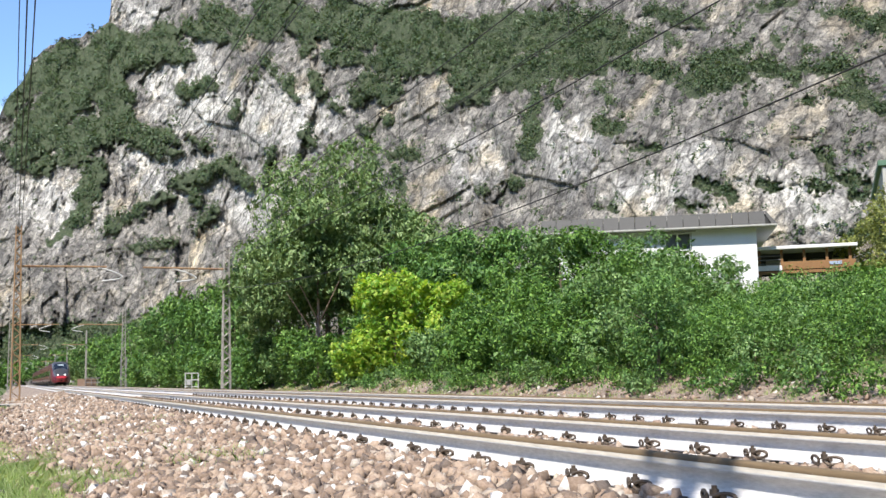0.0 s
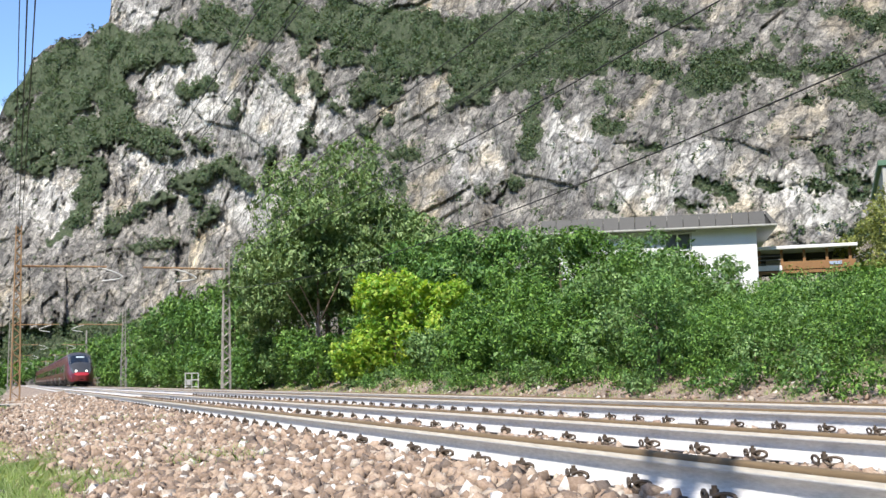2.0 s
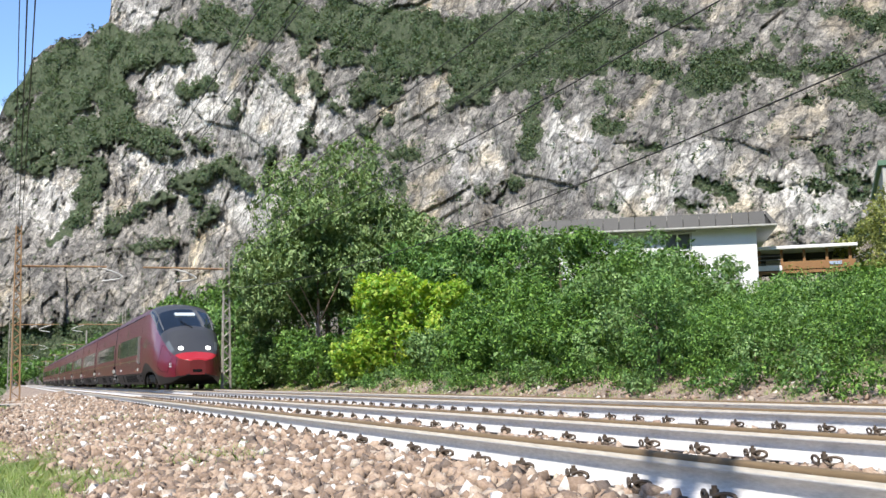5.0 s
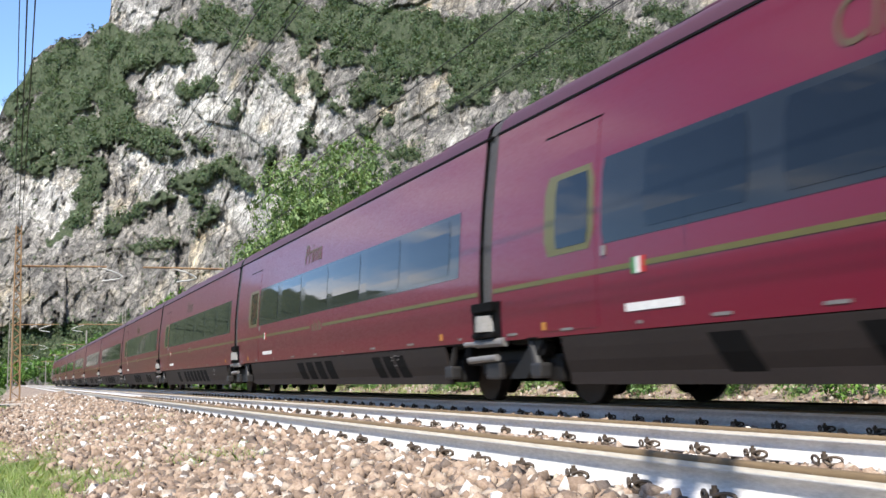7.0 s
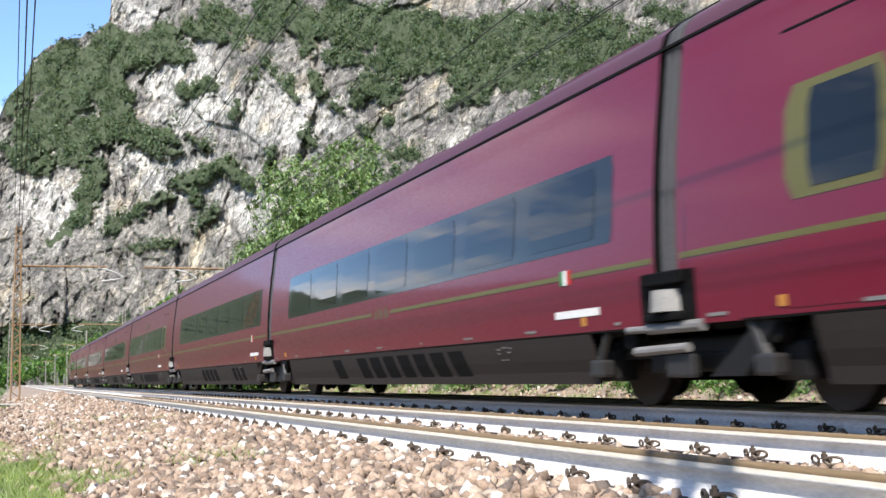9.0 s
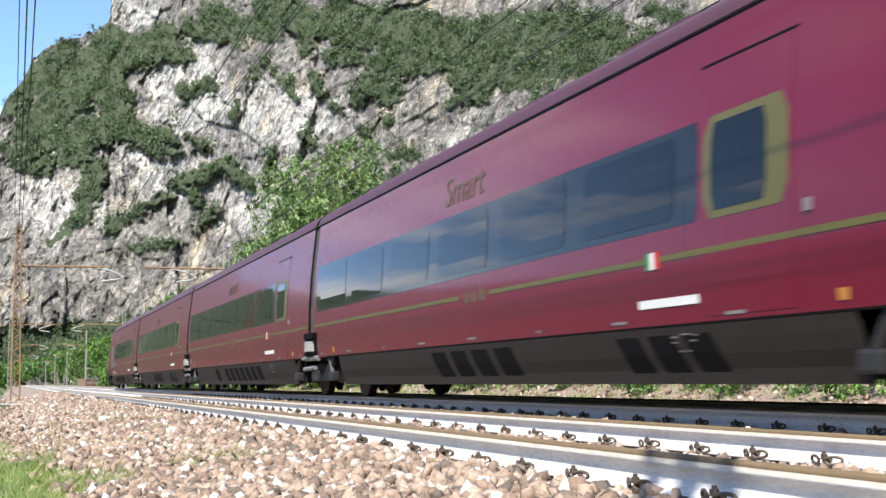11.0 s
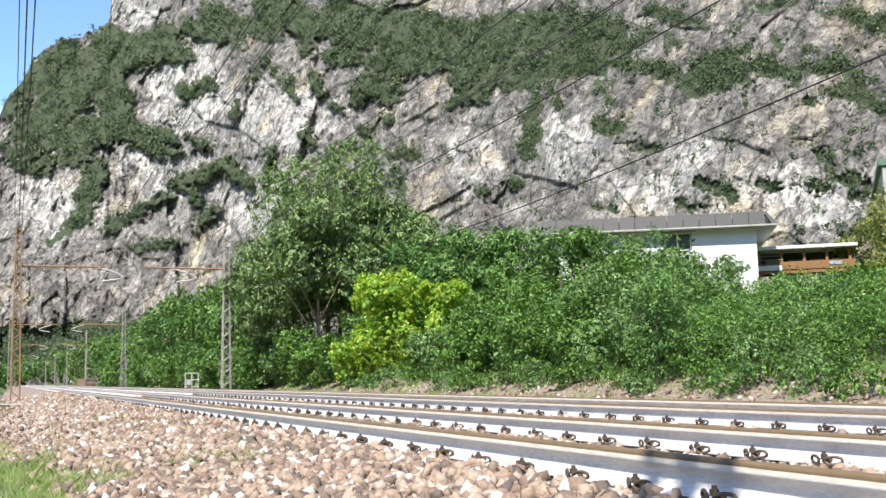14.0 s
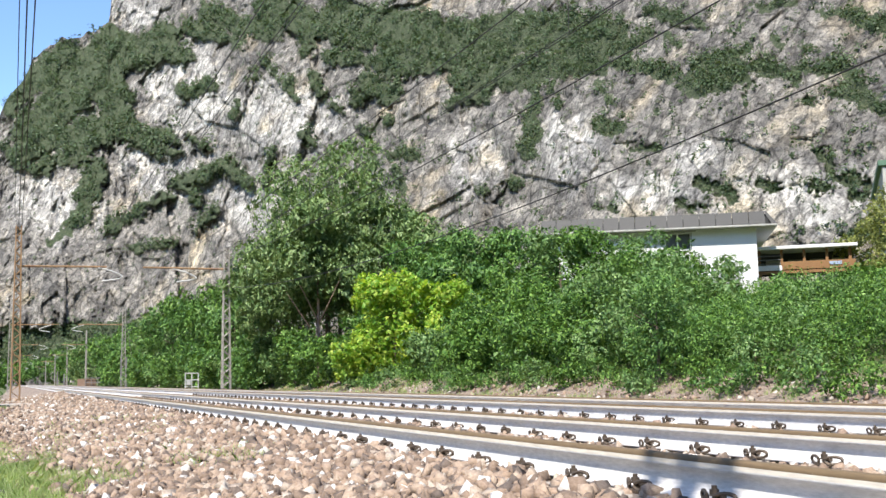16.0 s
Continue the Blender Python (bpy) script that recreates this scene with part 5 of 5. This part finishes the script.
# ---- line-side things ----
def build_lineside():
    ob = new("equipment_rack")
    ob.matrix_basis = pose(9.9, 68.0, -0.3)
    bm = bmesh.new()
    for x in (-0.38, 0, 0.38):
        rod(bm, (x, 0, 0), (x, 0, 1.18), 0.035, 0.035, 6)
    for z in (0.35, 0.75, 1.15):
        rod(bm, (-0.4, 0, z), (0.4, 0, z), 0.03, 0.03, 6)
    part("frame", bm, ARM_GREY, ob)
    part("box", box(bmesh.new(), -0.30, -0.08, -0.1, 0.1, 0.45, 0.72, 0.02), ARM_GREY, ob)
    tagged(ob, "pale tubular equipment rack with a small box", "rack")
    ob = new("guard_rail")
    ob.matrix_basis = pose(10.6, 158.0, -0.2)
    for k in range(5):
        part("post", rod(bmesh.new(), (-1.6 + 0.8 * k, 0, 0), (-1.6 + 0.8 * k, 0, 1.3), 0.05, 0.05, 6), PALE, ob)
    for z in (0.65, 1.25):
        part("bar", rod(bmesh.new(), (-1.6, 0, z), (1.6, 0, z), 0.05, 0.05, 6), PALE, ob)
    part("panel", box(bmesh.new(), -2.6, -0.2, 0.2, 0.35, 0.1, 1.15, 0.03), worn("dull_orange", (0.30, 0.20, 0.13), (0.2, 0.13, 0.09), 0.8), ob)
    part("slab", box(bmesh.new(), -3.0, 1.8, -0.5, 0.6, -0.3, 0.06, 0.02), CONCRETE, ob)
    tagged(ob, "pale steel guard rail round a small brown hut on a slab", "railing")
    for x, y, h in ((10.0, 290, 3.4), (9.6, 240, 2.3), (9.75, 113.5, 2.6), (10.25, 113.4, 2.4)):
        ob = new("marker_post")
        ob.matrix_basis = pose(x, y, 0.0 if y > 200 else 0.4)
        part("post", box(bmesh.new(), -0.14 if y > 200 else -0.06, 0.14 if y > 200 else 0.06, -0.06, 0.06, -0.5, h, 0.02), PALE, ob)
        tagged(ob, "white marker post beside the line", "post", "marker posts")
    ob = part("cable_cover", box(bmesh.new(), -0.45, 0.75, -1.6, 1.6, -0.25, 0.07, 0.03), CONCRETE)
    ob.matrix_basis = pose(-0.05, 46.0, -0.42)
    tagged(ob, "pale concrete slab in the gravel beside a mast", "slab")


# ---- buildings on the terrace ----
WALL_WHITE = worn("white_render", (0.80, 0.80, 0.79), (0.72, 0.72, 0.71), 0.9, 0.0, 0.8, 40.0, 0.1)
METAL_ROOF = worn("grey_roof_metal", (0.034, 0.033, 0.032), (0.020, 0.020, 0.019), 0.6, 0.0, 2.0, 30.0, 0.05, 0.01, (1, 1, 0.2))
TIMBER = worn("brown_timber", (0.30, 0.15, 0.05), (0.20, 0.10, 0.04), 0.7, 0.0, 3.0, 40.0, 0.2, 0.01, (0.3, 1, 1))
# near-black colour standing in for the shade inside the veranda
INSIDE_SHADE = worn("inside_shade", (0.05, 0.048, 0.045), (0.03, 0.03, 0.028), 0.9)
CLAD = worn("cladding_grey", (0.48, 0.47, 0.43), (0.38, 0.37, 0.34), 0.6, 0.2, 1.0, 30.0, 0.05)
GREEN_TRIM = worn("green_trim", (0.10, 0.20, 0.13), (0.07, 0.14, 0.09), 0.6)


def build_house():
    ob = new("house")
    ob.matrix_basis = pose(28.63, 38.53, 3.2, 0, 0, -32)
    L, D, H = 8.2, 8.0, 3.05
    for x0, x1, y0, y1, z0, z1 in ((-2.62, 0, 0, 0.3, -0.7, H), (-L, -3.78, 0, 0.3, -0.7, H), (-3.78, -2.62, 0, 0.3, -0.7, 2.2), (-3.78, -2.62, 0, 0.3, 3.0, H),
                                   (-0.3, 0, 0.3, D, -0.7, H), (-L, -L + 0.3, 0.3, D, -0.7, H), (-L + 0.3, -0.3, D - 0.3, D, -0.7, H)):
        part("wall", box(bmesh.new(), x0, x1, y0, y1, z0, z1), WALL_WHITE, ob)
    win = part("window", box(bmesh.new(), -3.76, -2.64, 0.14, 0.16, 2.22, 2.98), LENS, ob, "pale curtained window pane")
    bm = bmesh.new()
    for x in (-3.76, -3.24, -2.70):
        box(bm, x, x + 0.06, 0.09, 0.15, 2.22, 2.98)
    for z in (2.22, 2.92):
        box(bm, -3.76, -2.64, 0.088, 0.148, z, z + 0.06)
    part("window_frame", bm, WHITE, win)
    part("window_surround", box(bmesh.new(), -3.95, -2.45, -0.04, -0.004, 2.99, 3.045), CLAD, win)
    part("roof", box(bmesh.new(), -L - 0.6, 0.6, -0.35, D + 0.5, H + 0.08, H + 0.4), METAL_ROOF, ob)
    part("soffit", box(bmesh.new(), -L - 0.7, 0.82, -0.55, D + 0.6, H + 0.004, H + 0.075, 0.02), CLAD, ob)
    w = 0.66
    n = int((L + 1.5) / w)
    for k in range(n):
        bm = bmesh.new()
        x0, x1 = -L - 0.68 + k * w, -L - 0.68 + (k + 1) * w - 0.03
        top = 0.30
        v = [bm.verts.new(p) for p in ((x0, -0.55, H + 0.08), (x1, -0.55, H + 0.08), (x1, -0.55 + top, H + 0.64), (x0, -0.55 + top, H + 0.64),
                                       (x0, -0.40, H + 0.08), (x1, -0.40, H + 0.08), (x1, -0.40 + top, H + 0.64), (x0, -0.40 + top, H + 0.64))]
        for q in ((0, 1, 2, 3), (1, 5, 6, 2), (4, 0, 3, 7), (3, 2, 6, 7), (4, 5, 1, 0), (5, 4, 7, 6)):
            bm.faces.new([v[i] for i in q])
        part("fascia_panel", bm, METAL_ROOF, ob)
    bm = bmesh.new()
    v = [bm.verts.new(p) for p in ((0.80, -0.55, H + 0.08), (0.80, D, H + 0.08), (0.42, D, H + 0.64), (0.42, -0.25, H + 0.64), (0.58, -0.55, H + 0.08), (0.3, -0.25, H + 0.64))]
    bm.faces.new([v[i] for i in (0, 1, 2, 3)]), bm.faces.new([v[i] for i in (4, 0, 3, 5)])
    part("fascia_side", bm, METAL_ROOF, ob)
    tagged(ob, "low white rendered house with a deep grey metal roof edge", "house")
    ob = new("veranda")
    ob.matrix_basis = pose(29.87, 40.1, 3.2, 0, 0, -38)
    part("roof_slab", box(bmesh.new(), -0.6, 4.0, -0.3, 3.4, 2.28, 2.42, 0.03), WHITE, ob, "thin white roof slab")
    for k in range(5):
        part("post", box(bmesh.new(), -0.05 + k * 0.92, 0.07 + k * 0.92, 0.02, 0.14, -0.7, 2.28), TIMBER, ob)
    part("parapet", box(bmesh.new(), 0.95, 3.9, -0.03, 0.02, 1.42, 1.76, 0.01), TIMBER, ob, "brown timber parapet board")
    part("parapet_panel", box(bmesh.new(), -0.2, 0.93, -0.05, 0.01, 1.40, 1.62, 0.01), WHITE, ob)
    part("sign_panel", box(bmesh.new(), 2.85, 3.35, -0.06, -0.034, 1.56, 1.70, 0.005), worn("sign_blue", (0.35, 0.42, 0.55), (0.3, 0.36, 0.5), 0.5), ob, "small pale blue sign")
    part("floor_beam", box(bmesh.new(), -0.2, 3.9, 0.0, 0.2, 1.26, 1.38, 0.01), TIMBER, ob)
    for k in range(4):
        part("window_pane", box(bmesh.new(), 0.25 + k * 0.92, 0.85 + k * 0.92, 1.6, 1.64, 1.62, 1.98, 0.05), CLAD, ob)
    part("back_wall", box(bmesh.new(), -0.5, 3.9, 1.65, 1.8, 1.3, 2.27), INSIDE_SHADE, ob)
    bm = bmesh.new()
    for z in (1.7, 1.86, 2.02):
        rod(bm, (-0.1, -0.02, z), (0.9, -0.02, z), 0.02, 0.02, 6)
    part("railing", bm, PALE, ob)
    tagged(ob, "open brown timber veranda with a thin white roof", "veranda")
    ob = new("warehouse")
    ob.matrix_basis = pose(50.7, 55.3, 4.05, 0, 0, -40)
    part("wall", box(bmesh.new(), 0.1, 14, 0.1, 16, -1, 9.0), CLAD, ob)
    for k in range(24):
        part("cladding_rib", box(bmesh.new(), 0.1 + k * 0.55, 0.32 + k * 0.55, 0.0, 0.1, -1, 8.9, 0.03), CLAD, ob)
    part("roof_trim", box(bmesh.new(), -0.15, 14.2, -0.15, 16.2, 8.95, 9.3, 0.03), GREEN_TRIM, ob, "green metal roof trim")
    tagged(ob, "tall grey ribbed metal warehouse with a green roof edge", "warehouse")


# ---- the bank's shrubs and trees ----
def build_plants():
    bramble = "dense green bramble and ivy thicket on the bank"
    n = 0
    for y in np.arange(14.5, 27.0, 1.35):
        for x, top in ((14.7, 1.55), (16.0, 2.0), (17.6, 2.25), (19.6, 2.55)):
            n += 1
            xx, yy = x + random.uniform(-0.35, 0.35), float(y) + random.uniform(-0.5, 0.5)
            g = float(ground_height(np.array([xx]), np.array([yy]))[0])
            plant("bush", xx, yy, random.uniform(2.3, 3.1), max(0.75, top - g + random.uniform(-0.4, 0.3)), (LEAF_MIX, LEAF_DARK, LEAF_MIX, LEAF_WILLOW, LEAF_MIX)[n % 5], 4000, 0.064, bramble, "bush", 100 + n, blobs=9, group="thicket on the bank", limbs=3, slim=0.6, spread=0.95)
    shrub = "leafy green shrub on the bank"
    for x, y, w, h, mat, num, size in (
            (13.45, 21.8, 2.4, 2.7, LEAF_DARK, 8500, 0.085), (15.0, 25.2, 3.3, 3.0, LEAF_WILLOW, 8000, 0.11), (16.4, 27.2, 2.8, 2.9, LEAF_MIX, 6500, 0.12), (14.2, 26.6, 2.2, 1.5, LEAF_MIX, 4000, 0.12),
            (15.2, 29.0, 2.8, 2.3, LEAF_MIX, 6000, 0.13), (14.4, 30.5, 2.6, 1.7, LEAF_MIX, 5000, 0.13), (16.8, 30.6, 3.0, 2.4, LEAF_WILLOW, 6000, 0.13), (15.2, 32.6, 2.8, 2.2, LEAF_MIX, 5500, 0.14),
            ) + (
            (14.5, 34.5, 2.6, 1.9, LEAF_MIX, 5000, 0.14), (16.6, 34.0, 3.0, 2.5, LEAF_MIX, 5500, 0.14), (15.2, 36.8, 3.0, 2.6, LEAF_MIX, 5500, 0.15), (17.2, 37.2, 3.2, 2.9, LEAF_MIX, 5500, 0.15),
            (14.2, 38.6, 2.4, 1.8, LEAF_WILLOW, 4500, 0.14), (18.9, 33.5, 3.2, 2.9, LEAF_WILLOW, 5000, 0.15), (19.0, 30.2, 3.0, 1.9, LEAF_MIX, 5000, 0.15), (20.0, 36.9, 3.4, 4.4, LEAF_MIX, 7500, 0.15), (19.3, 38.0, 3.4, 4.7, LEAF_WILLOW, 7500, 0.15), (21.4, 35.8, 3.0, 3.7, LEAF_WILLOW, 7000, 0.13), (22.7, 34.8, 2.0, 3.2, LEAF_MIX, 4500, 0.13), (19.7, 41.0, 3.4, 4.7, LEAF_MIX, 7500, 0.16),
            (18.6, 27.4, 2.8, 1.7, LEAF_WILLOW, 5000, 0.14), (22.4, 31.8, 1.6, 2.1, LEAF_WILLOW, 2200, 0.12), (20.6, 34.6, 3.0, 2.4, LEAF_MIX, 4000, 0.15), (25.5, 33.5, 2.6, 0.9, LEAF_MIX, 3000, 0.14), (27.5, 31.6, 2.6, 0.8, LEAF_MIX, 3000, 0.14)):
        n += 1
        plant("bush", x, y, w, h, mat, num, size, shrub, "bush", 100 + n, blobs=10, group="shrubs on the bank", limbs=4, slim=0.45, spread=0.9)
    for k in range(22):
        n += 1
        y = 14.5 + 1.45 * k + random.uniform(-0.4, 0.4)
        plant("bush", random.uniform(12.7, 13.9), y, random.uniform(0.9, 1.7), random.uniform(0.4, 0.85), (LEAF_MIX, LEAF_WILLOW, LEAF_MIX, LEAF_DARK)[k % 4], 1100, 0.085, "low green weeds at the foot of the bank", "weeds", 100 + n, blobs=7, group="weeds at the bank foot", limbs=2, slim=0.5, spread=1.0)
    lime = "bright yellow-green young tree at the foot of the bank"
    plant("bush", 14.3, 43.2, 4.0, 4.3, LEAF_LIME, 9000, 0.20, lime, "bush", 301, blobs=12, group="lime bushes", slim=0.5, spread=0.9)
    plant("bush", 15.9, 41.3, 3.4, 3.6, LEAF_LIME, 6500, 0.20, lime, "bush", 302, blobs=10, group="lime bushes", slim=0.5, spread=0.9)
    plant("bush", 13.6, 44.8, 2.4, 2.6, LEAF_LIME, 4500, 0.18, lime, "bush", 303, blobs=8, group="lime bushes", slim=0.5, spread=0.9)
    for x, y, w, h, mat in ((13.4, 47.8, 2.6, 2.2, LEAF_MIX), (13.2, 50.8, 2.8, 2.5, LEAF_MIX), (13.0, 54.2, 2.8, 2.8, LEAF_MIX), (13.0, 58.0, 3.0, 2.9, LEAF_WILLOW), (14.8, 49.0, 3.2, 2.7, LEAF_MIX),
                            (15.0, 46.0, 3.0, 2.6, LEAF_MIX), (12.6, 61.5, 2.6, 3.0, LEAF_DARK), (12.8, 66, 3.0, 3.5, LEAF_DARK), (16.8, 44.6, 3.4, 3.0, LEAF_DARK), (17.4, 62, 6.0, 7.0, LEAF_DARK), (15.0, 63, 6.0, 7.0, LEAF_DARK), (19.5, 60, 5.5, 5.0, LEAF_DARK)):
        n += 1
        plant("bush", x, y, w, h, mat, 4500, 0.18, shrub, "bush", 100 + n, blobs=10, group="shrubs on the bank", limbs=4, slim=0.45, spread=0.9)
    for y in (62, 66.5, 71, 76, 81, 87, 93, 100, 108, 117, 127, 138, 150):
        n += 1
        plant("bush", 12.2 + 0.4 * (n % 3), float(y), 3.6 + y * 0.012, 2.2 + 0.4 * (n % 2), (LEAF_MIX, LEAF_DARK, LEAF_WILLOW)[n % 3], 3500, 0.16 + 0.001 * y, shrub, "bush", 100 + n, blobs=10, group="shrubs on the bank", limbs=3, slim=0.45, spread=0.9)
    big = "tall grey-green broad-leaved tree on the bank"
    plant("tree", 15.2, 56.5, 7.9, 12.3, LEAF_TREE, 34000, 0.24, big, "tree", 404, 2.6, 40, "trees on the bank", slim=0.36, droop=0.9, spread=0.85, puff=1.15)
    plant("tree", 17.6, 57.5, 6.5, 9.0, LEAF_TREE, 16000, 0.30, big, "tree", 402, 1.8, 16, "trees on the bank", slim=0.32, droop=0.9, spread=0.95)
    plant("tree", 13.2, 58.0, 5.5, 8.2, LEAF_TREE, 14000, 0.28, big, "tree", 403, 2.2, 14, "trees on the bank", slim=0.34, droop=0.8, spread=0.95)
    plant("tree", 14.25, 55.0, 4.8, 8.6, LEAF_TREE, 9000, 0.28, "slender tree with a bare pinkish trunk above the shrubs", "tree", 405, 4.8, 12, "trees on the bank", bark=PINK_BARK, slim=0.34, droop=0.8, spread=0.95)
    dark = "dark green broad-leaved tree behind the shrubs"
    for x, y, w, h, mat, num in ((20.4, 54.0, 5.5, 6.6, LEAF_TREE, 11000), (19.9, 48.5, 5.0, 5.8, LEAF_DARK, 11000), (22.0, 47.6, 4.6, 5.0, LEAF_DARK, 9000), 
                                 (18.4, 45.4, 4.4, 4.2, LEAF_DARK, 9000), (18.0, 50.5, 5.0, 5.6, LEAF_DARK, 9000),
                                 (13.0, 70.5, 4.6, 6.4, LEAF_DARK, 9000), (13.6, 77, 5.5, 7.6, LEAF_MIX, 9000), (13.2, 85, 5.5, 7.6, LEAF_DARK, 8000), (13.8, 94, 6.0, 8.2, LEAF_MIX, 8000), (13.4, 105, 6.0, 8.0, LEAF_DARK, 7000),
                                 ) + (
                                 (13.6, 117, 6.0, 7.6, LEAF_TREE, 6000), (13.4, 131, 6.5, 7.8, LEAF_MIX, 6000), (13.6, 148, 7.0, 7.8, LEAF_DARK, 5000), (14.2, 168, 8.0, 8.5, LEAF_MIX, 5000), (14.6, 195, 9.0, 9.0, LEAF_DARK, 5000),
                                 (15.0, 230, 10, 9.5, LEAF_TREE, 5000), (15.5, 275, 11, 10.0, LEAF_DARK, 5000), (13.5, 330, 12, 10.0, LEAF_MIX, 5000), (8.0, 420, 14, 11.0, LEAF_DARK, 5000), (-6.0, 430, 14, 11.0, LEAF_DARK, 5000), (1.5, 470, 16, 11.0, LEAF_MIX, 5000), (-4.0, 250, 6, 5.0, LEAF_MIX, 4000)):
        n += 1
        far = y / 55 if y > 60 else 1.0
        plant("tree", x, y, w, h, mat, num, 0.22 * far ** 0.62, dark if mat is LEAF_DARK else "green broad-leaved tree on the bank", "tree", 500 + n, 0.8 if y < 60 else 0.05, 13, "trees on the bank", slim=0.4, droop=0.6, spread=0.95)
    plant("bush", 32.1, 34.6, 3.2, 5.0, LEAF_OLIVE, 8000, 0.13, "yellowish green tree beside the veranda", "bush", 331, blobs=12, spread=0.9)
    plant("bush", 33.9, 37.4, 3.0, 4.4, LEAF_OLIVE, 6000, 0.15, "yellowish green tree beside the veranda", "bush", 332, blobs=12, spread=0.9)
    plant("bush", -0.75, 44.0, 0.9, 0.9, LEAF_MIX, 1500, 0.10, "small bush at the foot of a mast", "bush", 333, blobs=5)


def mountain_scrub():
    """Trees and scrub on the mountain's ledges, far too many to count."""
    rng = np.random.default_rng(21)

    def scatter(n, r_lo, r_hi, keep):
        b, e = rng.uniform(-4, 45.5, n), rng.uniform(0.3, 21.5, n)
        top = np.interp(b, *SKYLINE)
        p, w = hill_point(b, e)
        ok = (e < top + 0.1) & keep(w, rng.uniform(0, 1, n))
        return p[ok], rng.uniform(r_lo, r_hi, ok.sum())

    def tufts(c, r, m, share):
        d = rng.normal(size=(len(c), m, 3))
        d /= np.linalg.norm(d, axis=2, keepdims=True)
        lump = rng.uniform(0.6, 1.1, (len(c), m, 1))
        pts = c[:, None, :] + d * lump * r[:, None, None] * np.array([1.0, 1.0, 0.95]) + np.array([0, 0, 0.6]) * r[:, None, None]
        v, f = leaf_quads(pts.reshape(-1, 3), (d + np.array([0, 0, 0.35])).reshape(-1, 3), 1.0, 0.8, 0.2, 0.32)
        v = v.reshape(-1, 4, 3)
        mid = v.mean(1, keepdims=True)
        return (mid + (v - mid) * (np.repeat(r, m) * share)[:, None, None]).reshape(-1, 3)

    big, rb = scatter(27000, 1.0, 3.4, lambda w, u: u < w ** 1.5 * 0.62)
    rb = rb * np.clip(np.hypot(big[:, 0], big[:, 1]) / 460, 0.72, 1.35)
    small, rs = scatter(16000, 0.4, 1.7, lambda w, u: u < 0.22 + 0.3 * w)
    v = np.concatenate([tufts(big, rb * rng.uniform(0.6, 1.25, len(rb)), 44, 0.33), tufts(small, rs, 16, 0.6)])
    f = np.arange(len(v), dtype=np.int32).reshape(-1, 4)
    tagged(hang("mountain_scrub", mesh_of("mountain_scrub", v, f), LEAF_FAR), "dark green scrub and small trees on the cliff ledges", "scrub", kind="stuff")


def grass_blades():
    """Tufts of grass and weeds at the edge of the ballast, on the verge and between the stones."""
    rng = np.random.default_rng(31)
    tufts = []
    for x0, x1, y0, y1, n in ((-1.6, 0.36, 8.0, 13.0, 1250), (-1.6, 0.02, 13, 17, 160), (-1.5, -0.35, 17, 50, 160), (0.45, 0.85, 9.0, 10.6, 46), (-0.1, 0.5, 12, 15, 30), (1.3, 1.9, 8.6, 10.2, 26), (0.4, 2.3, 9, 22, 40), (11.4, 14.4, 14, 60, 520)):
        tufts.append(np.stack([rng.uniform(x0, x1, n), rng.uniform(y0, y1, n)], -1))
    t = np.concatenate(tufts)
    m = 24
    far = np.repeat(np.clip(t[:, 1] / 12, 1, 3), m)
    xy = np.repeat(t, m, 0) + rng.normal(0, 0.055, (len(t) * m, 2)) * far[:, None] ** 0.5
    z = ground_height(xy[:, 0], xy[:, 1]) - 0.01
    h = rng.uniform(0.03, 0.13, len(xy)) * far ** 0.3
    lean = rng.normal(0, 0.35, (len(xy), 2)) * h[:, None]
    wv = rng.normal(size=(len(xy), 2))
    wv = wv / np.linalg.norm(wv, axis=1, keepdims=True) * (0.0026 * far)[:, None]
    base = np.column_stack([xy, z])
    side = np.column_stack([wv, np.zeros(len(xy))])
    mid = base + np.column_stack([lean * 0.35, h * 0.6])
    tip = base + np.column_stack([lean, h])
    v = np.stack([base - side, base + side, mid + side * 0.7, tip, mid - side * 0.7], 1).reshape(-1, 3)
    tagged(hang("grass", mesh_of("grass", v, np.arange(len(v)).reshape(-1, 5)), GRASS), "pale green grass and weeds along the ballast", "grass", kind="stuff")
build_ground()
build_hill()
build_railway()
TRAIN = build_train()
build_overhead()
build_lineside()
build_house()
build_plants()
mountain_scrub()
grass_blades()


def motions():
    # nose 9.77 m past the eye at 7 s, coasting from 28.1 to 27.9 m/s
    rows = []
    for t in (0, 1, 2, 3, 4, 5, 6, 7, 8, 9, 10, 11, 12, 13, 14, 15, 16):
        y = -9.77 + 28.08 * (7 - t) + (0.13 * (t - 9) if t > 9 else 0.0)
        rows.append((float(t), pose(X_FAR, y, 0)))
    walk(TRAIN, rows)


motions()
